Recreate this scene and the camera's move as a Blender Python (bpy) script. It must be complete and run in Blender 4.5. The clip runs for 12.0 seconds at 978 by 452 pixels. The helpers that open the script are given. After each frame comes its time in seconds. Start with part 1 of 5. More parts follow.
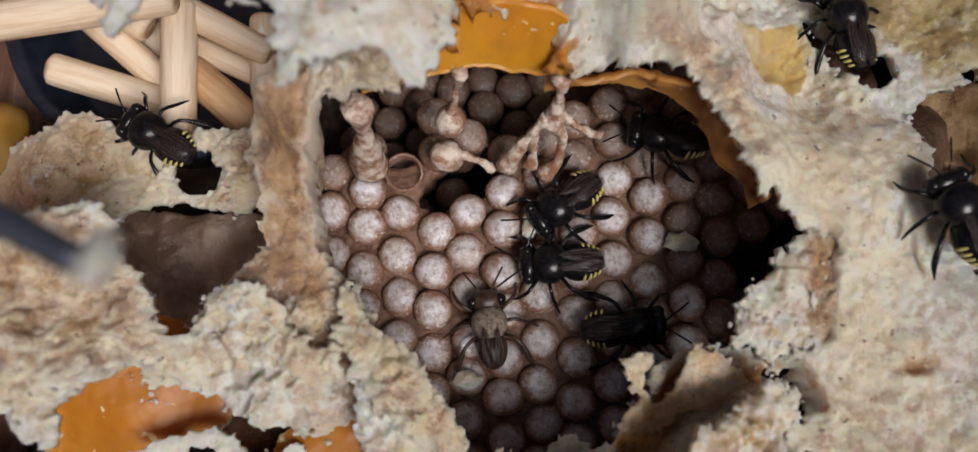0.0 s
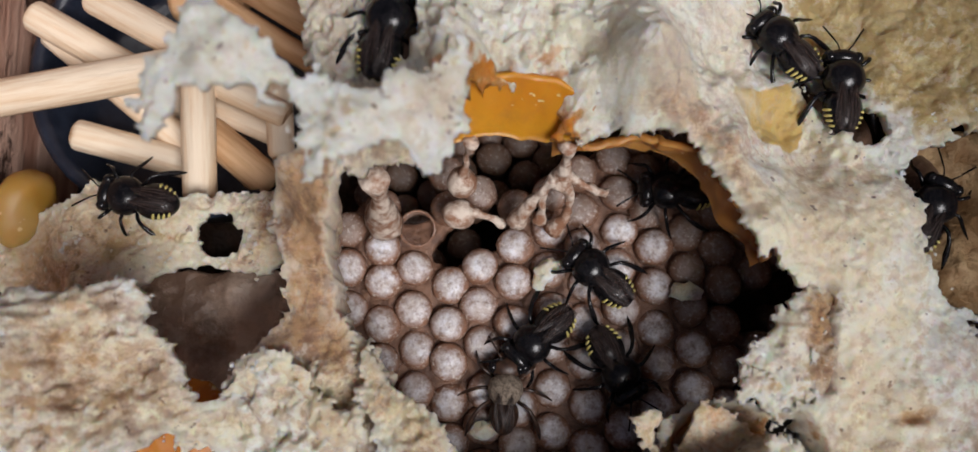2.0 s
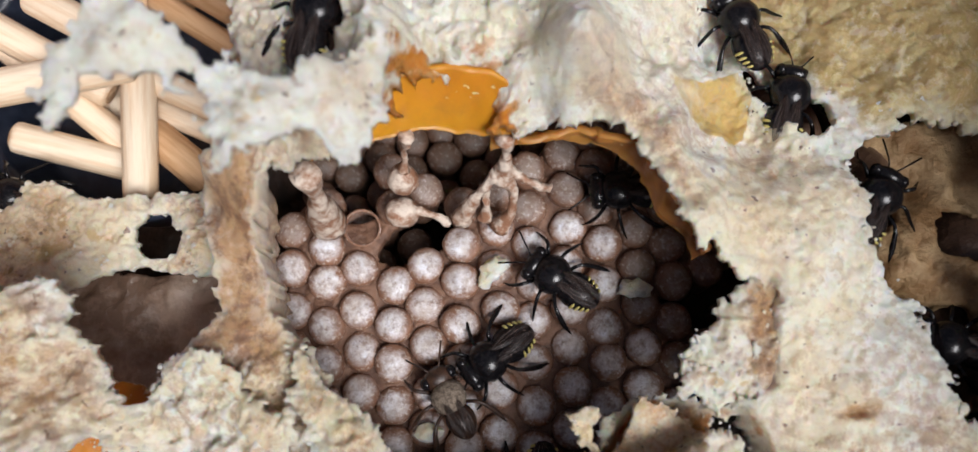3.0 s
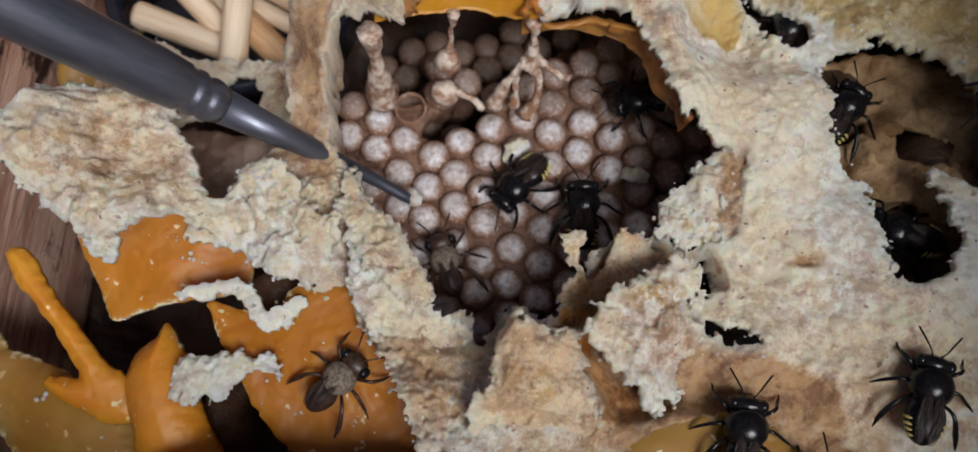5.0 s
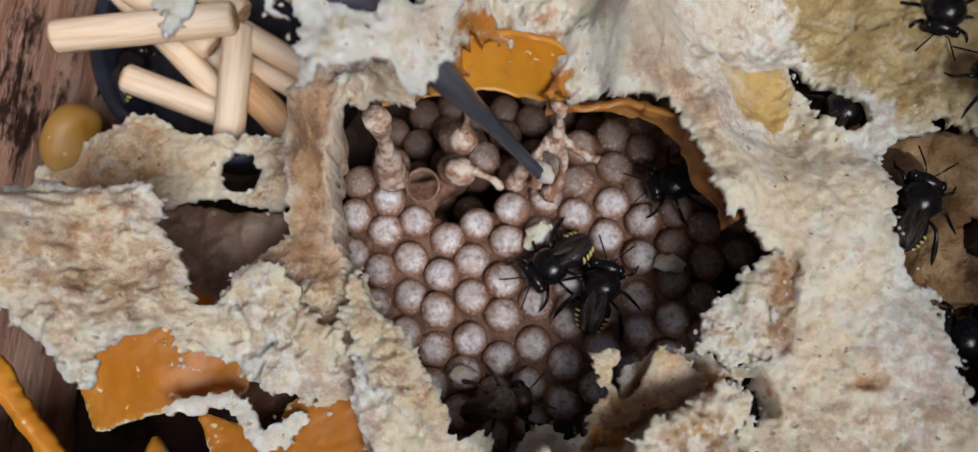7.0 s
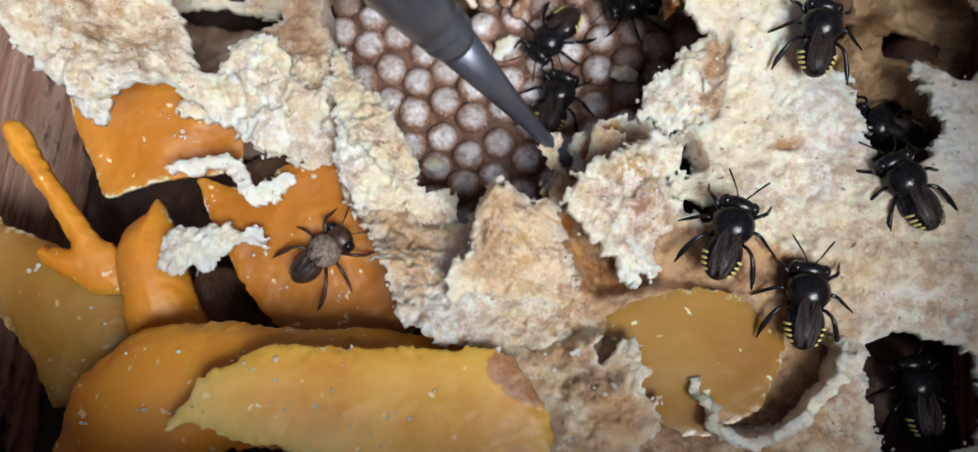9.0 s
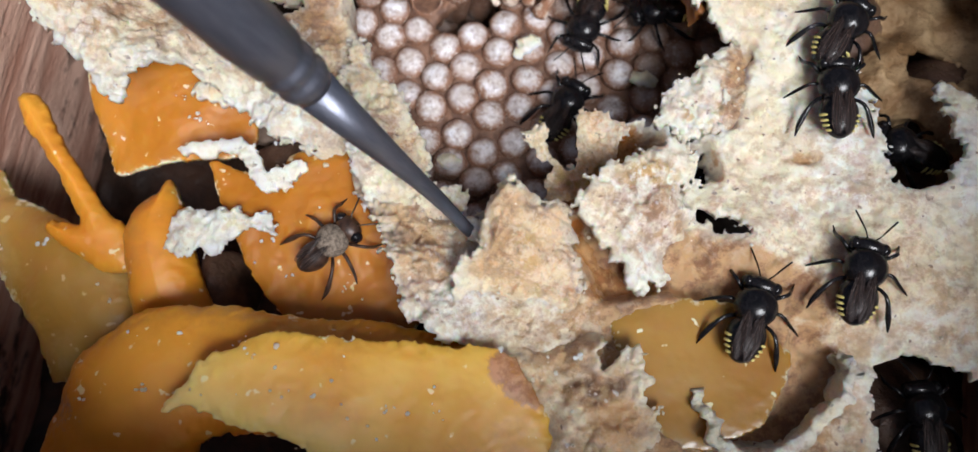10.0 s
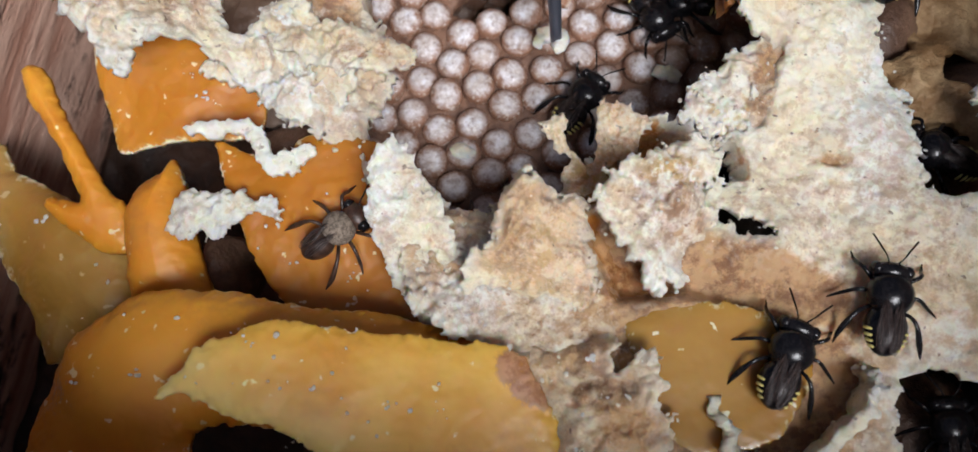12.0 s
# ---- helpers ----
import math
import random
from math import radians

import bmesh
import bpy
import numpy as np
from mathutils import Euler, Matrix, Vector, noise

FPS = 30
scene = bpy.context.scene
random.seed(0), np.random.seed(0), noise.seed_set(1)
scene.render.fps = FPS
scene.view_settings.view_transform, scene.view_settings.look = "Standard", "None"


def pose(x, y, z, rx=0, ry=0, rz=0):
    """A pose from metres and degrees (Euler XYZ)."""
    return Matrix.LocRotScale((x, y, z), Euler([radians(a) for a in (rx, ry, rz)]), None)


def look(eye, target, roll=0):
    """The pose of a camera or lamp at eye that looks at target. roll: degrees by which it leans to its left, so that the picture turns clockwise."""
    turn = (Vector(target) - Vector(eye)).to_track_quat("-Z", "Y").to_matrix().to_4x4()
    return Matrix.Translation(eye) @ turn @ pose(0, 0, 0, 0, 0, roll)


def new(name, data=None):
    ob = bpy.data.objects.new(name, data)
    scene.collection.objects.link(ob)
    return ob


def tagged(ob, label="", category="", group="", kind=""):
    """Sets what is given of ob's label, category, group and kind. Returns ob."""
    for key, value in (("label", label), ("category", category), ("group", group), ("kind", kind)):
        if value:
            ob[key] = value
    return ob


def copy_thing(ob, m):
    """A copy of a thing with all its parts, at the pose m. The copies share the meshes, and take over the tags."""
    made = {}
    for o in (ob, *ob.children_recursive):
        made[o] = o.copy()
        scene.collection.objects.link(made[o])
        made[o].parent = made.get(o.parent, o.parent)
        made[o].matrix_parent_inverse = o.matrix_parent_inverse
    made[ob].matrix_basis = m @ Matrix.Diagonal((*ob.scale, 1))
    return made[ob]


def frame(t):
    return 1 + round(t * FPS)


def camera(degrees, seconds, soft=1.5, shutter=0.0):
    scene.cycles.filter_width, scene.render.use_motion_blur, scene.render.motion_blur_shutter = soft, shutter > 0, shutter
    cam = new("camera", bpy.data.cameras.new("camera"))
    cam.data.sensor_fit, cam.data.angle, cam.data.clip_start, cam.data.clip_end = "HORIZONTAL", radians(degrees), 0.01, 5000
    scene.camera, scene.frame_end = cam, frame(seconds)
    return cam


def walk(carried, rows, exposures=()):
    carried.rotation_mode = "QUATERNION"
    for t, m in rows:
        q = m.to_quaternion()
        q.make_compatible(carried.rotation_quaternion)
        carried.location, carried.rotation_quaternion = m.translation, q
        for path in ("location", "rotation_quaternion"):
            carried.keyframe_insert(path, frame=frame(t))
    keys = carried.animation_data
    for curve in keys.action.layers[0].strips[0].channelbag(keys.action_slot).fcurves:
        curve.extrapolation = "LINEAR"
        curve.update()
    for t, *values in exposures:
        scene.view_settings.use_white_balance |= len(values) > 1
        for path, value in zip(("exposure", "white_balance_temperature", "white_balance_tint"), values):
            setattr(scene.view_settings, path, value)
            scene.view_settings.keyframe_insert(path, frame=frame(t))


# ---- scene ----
cam = camera(59.0, 12.0)
MM = 0.001
# seconds, eye, point looked at (millimetres), roll
PATH = [
    (0, (-0.47, -0.53, 106.42), (0.04, 16.92, 7.96), 2.13),
    (0.5, (-0.04, -0.33, 109.16), (0.38, 18.00, 10.86), 1.68),
    (1, (0.13, 0.73, 111.05), (1.11, 19.21, 12.77), 2.94),
    (1.5, (-2.75, -1.32, 113.49), (-1.66, 17.25, 15.23), 2.96),
    (2, (-1.47, 5.17, 111.76), (-1.35, 22.99, 13.36), -0.40),
    (2.5, (3.45, 5.87, 106.63), (4.34, 24.04, 8.30), 0.78),
    (4.5, (7.02, -18.76, 124.35), (3.46, 4.92, 27.26), -5.21),
    (5, (10.10, -23.83, 123.62), (4.50, 0.49, 26.78), -8.35),
    (5.5, (9.02, -17.29, 120.95), (2.17, 7.70, 24.37), -10.49),
    (6, (8.34, -19.38, 121.09), (1.38, 6.58, 24.77), -9.89),
    (6.5, (8.21, -10.33, 117.56), (1.07, 15.48, 21.21), -10.48),
    (6.7, (7.12, -6.07, 115.32), (-0.04, 18.78, 18.72), -11.21),
    (8.3, (10.80, -30.58, 121.15), (5.89, -9.19, 23.59), -8.58),
    (8.5, (11.31, -32.24, 120.80), (6.29, -10.09, 23.41), -8.01),
    (9, (14.16, -36.95, 122.11), (8.01, -14.48, 24.86), -9.06),
    (9.5, (14.19, -37.50, 121.61), (7.44, -15.01, 24.41), -8.64),
    (10, (14.59, -37.05, 121.13), (6.91, -14.62, 23.98), -9.35),
    (10.5, (13.77, -34.86, 118.79), (5.89, -12.91, 21.55), -9.13),
    (11, (13.66, -36.11, 117.72), (5.22, -13.78, 20.61), -9.49),
    (11.5, (13.65, -35.55, 117.26), (5.11, -13.43, 20.12), -9.62),
    (12, (14.11, -36.88, 116.93), (5.30, -14.83, 19.79), -10.11),
]

cam.data.dof.use_dof = True
cam.data.dof.focus_distance, cam.data.dof.aperture_fstop = 0.104, 25
EXPOSURES = [(0, -0.85, 6250, 15), (1, -1.08, 6200, 15), (2, -0.8, 6100, 14), (2.5, -0.35, 6050, 13), (4.5, -0.88, 6000, 12), (6.5, -0.9, 6100, 15), (8.5, -0.42, 5750, 8), (9.5, -0.15, 5800, 10), (12, -0.32, 5850, 12)]
walk(cam, [(t, look(Vector(eye) * MM, Vector(target) * MM, roll)) for t, eye, target, roll in PATH], EXPOSURES)

# ---- light: a bright overcast sky, open above the box ----
world = bpy.data.worlds.new("sky")
scene.world = world
world.use_nodes = True
wn = world.node_tree
sky = wn.nodes.new("ShaderNodeTexSky")
sky.sky_type, sky.sun_disc = "NISHITA", False
sky.sun_elevation, sky.sun_rotation = radians(57), radians(141)
sky.air_density, sky.dust_density, sky.ozone_density = 0.6, 6.0, 0.2
wn.links.new(sky.outputs[0], wn.nodes["Background"].inputs[0])
wn.nodes["Background"].inputs[1].default_value = 0.06
sun = new("sun", bpy.data.lights.new("sun", "SUN"))
sun.data.energy, sun.data.angle, sun.data.color = 5.0, radians(24), (1.0, 0.96, 0.90)
sun.matrix_world = look(Vector((0.34, -0.42, 0.84)), (0, 0, 0))


# ---- materials ----
def shader(name, rough=0.6, metal=0.0, sss=0.0, radius=(0.003, 0.0015, 0.0006), coat=0.0):
    mat = bpy.data.materials.new(name)
    mat.use_nodes = True
    n = mat.node_tree.nodes
    b = n["Principled BSDF"]
    b.inputs["Roughness"].default_value, b.inputs["Metallic"].default_value = rough, metal
    b.inputs["Subsurface Weight"].default_value = sss
    b.inputs["Subsurface Radius"].default_value = radius
    b.inputs["Subsurface Scale"].default_value = 1.0
    b.inputs["Coat Weight"].default_value = coat
    b.inputs["Coat Roughness"].default_value = 0.15
    return mat, mat.node_tree, b


def mm_coords(t):
    """Object coordinates in millimetres."""
    c = t.nodes.new("ShaderNodeTexCoord")
    v = t.nodes.new("ShaderNodeVectorMath")
    v.operation = "SCALE"
    v.inputs[3].default_value = 1000
    t.links.new(c.outputs["Object"], v.inputs[0])
    return v.outputs[0]


def noise_tex(t, co, scale, detail=4.0, rough=0.6, lo=0.35, hi=0.65, shift=(0, 0, 0), stretch=(1, 1, 1)):
    """Fractal noise of so many cycles a millimetre, spread to 0..1 between lo and hi."""
    mp = t.nodes.new("ShaderNodeMapping")
    mp.inputs["Location"].default_value = shift
    mp.inputs["Scale"].default_value = stretch
    t.links.new(co, mp.inputs[0])
    n = t.nodes.new("ShaderNodeTexNoise")
    n.inputs["Scale"].default_value, n.inputs["Detail"].default_value, n.inputs["Roughness"].default_value = scale, detail, rough
    t.links.new(mp.outputs[0], n.inputs["Vector"])
    k = 0.55 if detail >= 5 else 0.75 if detail >= 3 else 1.0
    lo, hi = 0.5 + (lo - 0.5) * k, 0.5 + (hi - 0.5) * k
    r = t.nodes.new("ShaderNodeMapRange")
    r.inputs[1].default_value, r.inputs[2].default_value = lo, hi
    t.links.new(n.outputs[0], r.inputs[0])
    return r.outputs[0]


def mix(t, fac, a, b):
    n = t.nodes.new("ShaderNodeMix")
    n.data_type = "RGBA"
    for sock, v in ((n.inputs[0], fac), (n.inputs[6], a), (n.inputs[7], b)):
        if isinstance(v, tuple):
            sock.default_value = (*v, 1)
        elif isinstance(v, (int, float)):
            sock.default_value = v
        else:
            t.links.new(v, sock)
    return n.outputs[2]


def calc(t, op, a, b=0.0):
    n = t.nodes.new("ShaderNodeMath")
    n.operation = op
    for sock, v in zip(n.inputs, (a, b)):
        if isinstance(v, (int, float)):
            sock.default_value = v
        else:
            t.links.new(v, sock)
    n.use_clamp = op == "MULTIPLY"
    return n.outputs[0]


def attr(t, name):
    n = t.nodes.new("ShaderNodeAttribute")
    n.attribute_name = name
    return n.outputs["Fac"]


def bump(t, b, pairs):
    """pairs: (height, distance in millimetres)."""
    last = None
    for height, dist in pairs:
        n = t.nodes.new("ShaderNodeBump")
        n.inputs["Strength"].default_value = 1.0
        n.inputs["Distance"].default_value = dist * MM
        t.links.new(height, n.inputs["Height"])
        if last:
            t.links.new(last, n.inputs["Normal"])
        last = n.outputs[0]
    t.links.new(last, b.inputs["Normal"])


def wax_material(name, cream=(0.93, 0.82, 0.60), pale=(0.96, 0.94, 0.85), stain=(0.42, 0.20, 0.12), stain_amount=0.55):
    """Grainy pale cerumen; amber and yellow marks: clear, oily wax and crease glow; brown: old wax and painted shade.
    """
    mat, t, b = shader(name, 0.75, sss=0.35, radius=(0.0030, 0.0016, 0.0007))
    co = mm_coords(t)
    col = mix(t, noise_tex(t, co, 0.07, 6, 0.65, 0.4, 0.6), cream, pale)
    warm = noise_tex(t, co, 0.06, 7, 0.68, 0.56, 0.8, (3, 77, 5))
    col = mix(t, calc(t, "MULTIPLY", warm, 0.4), col, (0.66, 0.42, 0.18))
    zone = noise_tex(t, co, 0.05, 3, 0.5, 0.40, 0.60, (51, 17, 3))
    blot = noise_tex(t, co, 0.28, 9, 0.78, 0.46, 0.62, (31, 7, 3))
    col = mix(t, calc(t, "MULTIPLY", calc(t, "MULTIPLY", blot, zone), stain_amount), col, stain)
    fine = noise_tex(t, co, 0.8, 8, 0.75, 0.52, 0.72, (3, 17, 31))
    col = mix(t, calc(t, "MULTIPLY", fine, 0.2), col, (0.46, 0.26, 0.16))
    fleck = noise_tex(t, co, 0.75, 2, 0.5, 0.685, 0.72, (5, 1, 9))
    col = mix(t, calc(t, "MULTIPLY", fleck, 0.85), col, (0.16, 0.06, 0.04))
    crumb = noise_tex(t, co, 2.0, 4, 0.7, 0.35, 0.65)
    col = mix(t, calc(t, "MULTIPLY", crumb, 0.35), col, (0.94, 0.90, 0.78))
    edge = noise_tex(t, co, 0.5, 6, 0.72, 0.35, 0.65, (9, 9, 1))
    lobes = noise_tex(t, co, 0.22, 3, 0.5, 0.3, 0.7, (4, 9, 1))
    am = calc(t, "SUBTRACT", calc(t, "ADD", attr(t, "amber"), calc(t, "MULTIPLY", lobes, 0.6)), 0.6)
    clear = calc(t, "MULTIPLY", am, 5.0)
    col = mix(t, clear, col, mix(t, crumb, (0.60, 0.19, 0.008), (0.68, 0.26, 0.02)))
    ye = calc(t, "MULTIPLY", calc(t, "SUBTRACT", calc(t, "ADD", attr(t, "yellow"), calc(t, "MULTIPLY", edge, 0.6)), 0.6), 2.6)
    col = mix(t, calc(t, "MULTIPLY", ye, 0.9), col, (0.72, 0.49, 0.13))
    oliv = calc(t, "MULTIPLY", calc(t, "SUBTRACT", calc(t, "ADD", attr(t, "olive"), calc(t, "MULTIPLY", edge, 0.7)), 0.5), 1.4)
    col = mix(t, calc(t, "MULTIPLY", oliv, 0.9), col, mix(t, blot, (0.50, 0.35, 0.11), (0.68, 0.54, 0.25)))
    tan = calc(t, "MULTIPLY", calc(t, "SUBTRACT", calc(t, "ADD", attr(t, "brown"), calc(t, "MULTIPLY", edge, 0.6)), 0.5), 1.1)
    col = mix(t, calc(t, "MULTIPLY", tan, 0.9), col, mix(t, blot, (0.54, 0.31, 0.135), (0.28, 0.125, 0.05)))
    torn_rim = calc(t, "MULTIPLY", calc(t, "SUBTRACT", calc(t, "ADD", attr(t, "fresh"), calc(t, "MULTIPLY", edge, 0.5)), 0.45), 1.5)
    col = mix(t, calc(t, "MULTIPLY", torn_rim, calc(t, "SUBTRACT", 0.5, clear)), col, (0.97, 0.93, 0.80))
    t.links.new(col, b.inputs["Base Color"])
    wet = calc(t, "MULTIPLY", calc(t, "ADD", calc(t, "ADD", clear, ye), calc(t, "MULTIPLY", tan, 0.7)), 0.32)
    t.links.new(calc(t, "SUBTRACT", 0.72, wet), b.inputs["Roughness"])
    grit = noise_tex(t, co, 1.1, 8, 0.8, 0.3, 0.7, (2, 6, 4))
    bump(t, b, [(noise_tex(t, co, 0.45, 6, 0.7, 0.2, 0.8), 0.06), (grit, 0.12), (crumb, 0.05)])
    return mat


def amber_material(name, deep=(0.60, 0.20, 0.006), light=(0.74, 0.33, 0.02), flecks=0.7, rough=0.5):
    """Smooth honey-pot wax, oily and slightly clear, with pale crumbs stuck to it."""
    mat, t, b = shader(name, rough, sss=0.45, radius=(0.007, 0.003, 0.0006))
    co = mm_coords(t)
    col = mix(t, noise_tex(t, co, 0.05, 4, 0.55, 0.35, 0.65), deep, light)
    col = mix(t, calc(t, "MULTIPLY", noise_tex(t, co, 0.12, 6, 0.7, 0.55, 0.8, (4, 4, 8)), 0.35), col, (0.36, 0.14, 0.04))
    spot = noise_tex(t, co, 0.55, 2, 0.5, 0.68, 0.72, (8, 2, 6))
    col = mix(t, calc(t, "MULTIPLY", spot, flecks), col, (0.85, 0.72, 0.45))
    edge = noise_tex(t, co, 0.6, 5, 0.7, 0.3, 0.7, (2, 5, 1))
    rim = calc(t, "MULTIPLY", calc(t, "SUBTRACT", calc(t, "ADD", attr(t, "crust"), calc(t, "MULTIPLY", edge, 0.8)), 0.9), 2.0)
    col = mix(t, rim, col, (0.80, 0.68, 0.44))
    old = calc(t, "MULTIPLY", calc(t, "SUBTRACT", calc(t, "ADD", attr(t, "stain"), calc(t, "MULTIPLY", edge, 0.6)), 0.7), 2.6)
    col = mix(t, calc(t, "MULTIPLY", old, 0.9), col, mix(t, edge, (0.20, 0.08, 0.045), (0.45, 0.24, 0.14)))
    # paler colour where light would shine through a thin edge
    col = mix(t, calc(t, "MULTIPLY", attr(t, "thin"), 0.8), col, (0.84, 0.60, 0.22))
    t.links.new(col, b.inputs["Base Color"])
    bump(t, b, [(noise_tex(t, co, 0.1, 3, 0.5, 0.2, 0.8), 0.06), (noise_tex(t, co, 0.8, 4, 0.6, 0.3, 0.8), 0.01)])
    return mat


def plain_material(name, a, b_col, scale, rough, metal=0.0, relief=0.1, relief_scale=1.0, stretch=(1, 1, 1), sss=0.0, coat=0.0):
    mat, t, b = shader(name, rough, metal, sss, coat=coat)
    co = mm_coords(t)
    col = mix(t, noise_tex(t, co, scale, 6, 0.65, 0.35, 0.65, stretch=stretch), a, b_col)
    t.links.new(col, b.inputs["Base Color"])
    bump(t, b, [(noise_tex(t, co, relief_scale, 5, 0.65, 0.25, 0.75, stretch=stretch), relief)])
    return mat


def cell_material(name="cell_wax", age_shade=0.0, tone=1.0):
    """Capped brood cell: a pale silk cap in a brown wax rim."""
    mat, t, b = shader(name, 0.45, sss=0.15, radius=(0.001, 0.0007, 0.0004))
    co = mm_coords(t)
    inf = t.nodes.new("ShaderNodeObjectInfo")
    sep = t.nodes.new("ShaderNodeSeparateXYZ")
    t.links.new(co, sep.inputs[0])
    flat = t.nodes.new("ShaderNodeCombineXYZ")
    t.links.new(sep.outputs[0], flat.inputs[0])
    t.links.new(sep.outputs[1], flat.inputs[1])
    far = t.nodes.new("ShaderNodeVectorMath")
    far.operation = "LENGTH"
    t.links.new(flat.outputs[0], far.inputs[0])
    move = t.nodes.new("ShaderNodeVectorMath")
    move.operation = "ADD"
    rnd = t.nodes.new("ShaderNodeVectorMath")
    rnd.operation = "SCALE"
    rnd.inputs[0].default_value = (90, 57, 33)
    t.links.new(inf.outputs["Random"], rnd.inputs[3])
    t.links.new(co, move.inputs[0])
    t.links.new(rnd.outputs[0], move.inputs[1])
    cc = move.outputs[0]
    wob = noise_tex(t, cc, 0.7, 5, 0.7, 0.2, 0.8)
    r = calc(t, "ADD", calc(t, "DIVIDE", far.outputs["Value"], 2.5), calc(t, "MULTIPLY", calc(t, "SUBTRACT", wob, 0.5), 0.55))
    edge = t.nodes.new("ShaderNodeMapRange")
    edge.inputs[1].default_value, edge.inputs[2].default_value = 0.5, 0.92
    t.links.new(r, edge.inputs[0])
    pale = mix(t, noise_tex(t, cc, 0.5, 6, 0.75, 0.25, 0.75, (4, 8, 1)), (0.86, 0.88, 0.94), (0.46, 0.40, 0.37))
    pale = mix(t, calc(t, "MULTIPLY", inf.outputs["Random"], 0.3), pale, (0.42, 0.31, 0.24))
    # browning of older cells, which also carries the shade under the crust rim
    col = mix(t, edge.outputs[0], mix(t, age_shade, pale, tuple(tone * c for c in (0.24, 0.14, 0.08))), tuple(tone * c for c in (0.25, 0.13, 0.08)))
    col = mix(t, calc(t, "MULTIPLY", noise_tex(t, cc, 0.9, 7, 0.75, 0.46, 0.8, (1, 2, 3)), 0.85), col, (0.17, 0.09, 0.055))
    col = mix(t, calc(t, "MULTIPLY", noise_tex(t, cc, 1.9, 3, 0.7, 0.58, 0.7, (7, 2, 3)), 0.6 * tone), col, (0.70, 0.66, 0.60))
    t.links.new(col, b.inputs["Base Color"])
    bump(t, b, [(wob, 0.07), (noise_tex(t, cc, 2.2, 4, 0.7, 0.3, 0.7), 0.015)])
    return mat


WAX = wax_material("pale_wax", stain=(0.42, 0.19, 0.09))
WAX_WHITE = wax_material("white_wax", (0.95, 0.91, 0.80), (0.97, 0.96, 0.92), (0.56, 0.34, 0.20), 0.25)
WAX_SALMON = wax_material("salmon_wax", (0.78, 0.45, 0.24), (0.92, 0.70, 0.46), (0.42, 0.18, 0.09), 0.5)
WAX_PINK = wax_material("stained_wax", (0.80, 0.57, 0.32), (0.92, 0.79, 0.56), (0.38, 0.16, 0.07), 0.9)
AMBER = amber_material("amber_wax", (0.38, 0.13, 0.004), (0.49, 0.19, 0.010))
AMBER_BAND = amber_material("bright_orange_wax", (0.56, 0.18, 0.006), (0.66, 0.24, 0.010), 0.8, 0.4)
AMBER_FOLD = amber_material("orange_wax", (0.54, 0.19, 0.006), (0.68, 0.29, 0.022))
AMBER_SHEET = amber_material("orange_brown_wax", (0.20, 0.07, 0.016), (0.44, 0.18, 0.04), 0.5, 0.5)
AMBER_PALE = amber_material("yellow_wax", (0.34, 0.18, 0.025), (0.43, 0.28, 0.09), 0.4)
AMBER_LIGHT = amber_material("light_amber_wax", (0.58, 0.23, 0.012), (0.74, 0.40, 0.07), 0.8, 0.42)
# tan wax darkened to carry the shade inside the side cavity
SHADED_WAX = plain_material("shaded_tan_wax", (0.30, 0.17, 0.07), (0.54, 0.37, 0.19), 0.15, 0.55, relief=0.25, relief_scale=0.5)
BROWN = plain_material("brown_wax", (0.10, 0.055, 0.035), (0.22, 0.13, 0.085), 0.12, 0.4, relief=0.3, relief_scale=0.3)
POCKET = plain_material("pocket_wax", (0.20, 0.13, 0.09), (0.52, 0.40, 0.31), 0.09, 0.3, relief=0.3, relief_scale=0.25)
COMB_WAX = plain_material("comb_wax", (0.11, 0.055, 0.034), (0.22, 0.12, 0.075), 0.4, 0.5, relief=0.15, relief_scale=0.8)
# near black: the darkness of the deep cavities is put into this colour
DARK = plain_material("dark_cavity_shade", (0.02, 0.012, 0.008), (0.06, 0.03, 0.018), 0.1, 0.5, relief=0.4, relief_scale=0.2)
STRUT = plain_material("bead_wax", (0.30, 0.15, 0.085), (0.70, 0.60, 0.50), 0.45, 0.55, relief=0.12, relief_scale=0.9)
CELL = cell_material()
# darker copies of CELL: older wax, with the shade under the rim painted in
CELL_OLD_SHADED = cell_material("old_shaded_cell_wax", 0.75, 0.75)
CELL_DEEP = cell_material("deep_shade_cell_wax", 0.92, 0.45)


def wood_material():
    """Reddish box wood, grain along the wall, with scorched and sticky dark patches."""
    mat, t, b = shader("box_wood", 0.6)
    co = mm_coords(t)
    grain = noise_tex(t, co, 0.35, 6, 0.7, 0.3, 0.7, stretch=(1.0, 0.1, 1.0))
    col = mix(t, grain, (0.40, 0.20, 0.135), (0.68, 0.45, 0.34))
    burn = noise_tex(t, co, 0.055, 6, 0.7, 0.56, 0.68, (11, 3, 8), (1.0, 0.7, 1.6))
    col = mix(t, burn, col, (0.05, 0.022, 0.014))
    t.links.new(col, b.inputs["Base Color"])
    bump(t, b, [(grain, 0.25), (burn, 0.3)])
    return mat


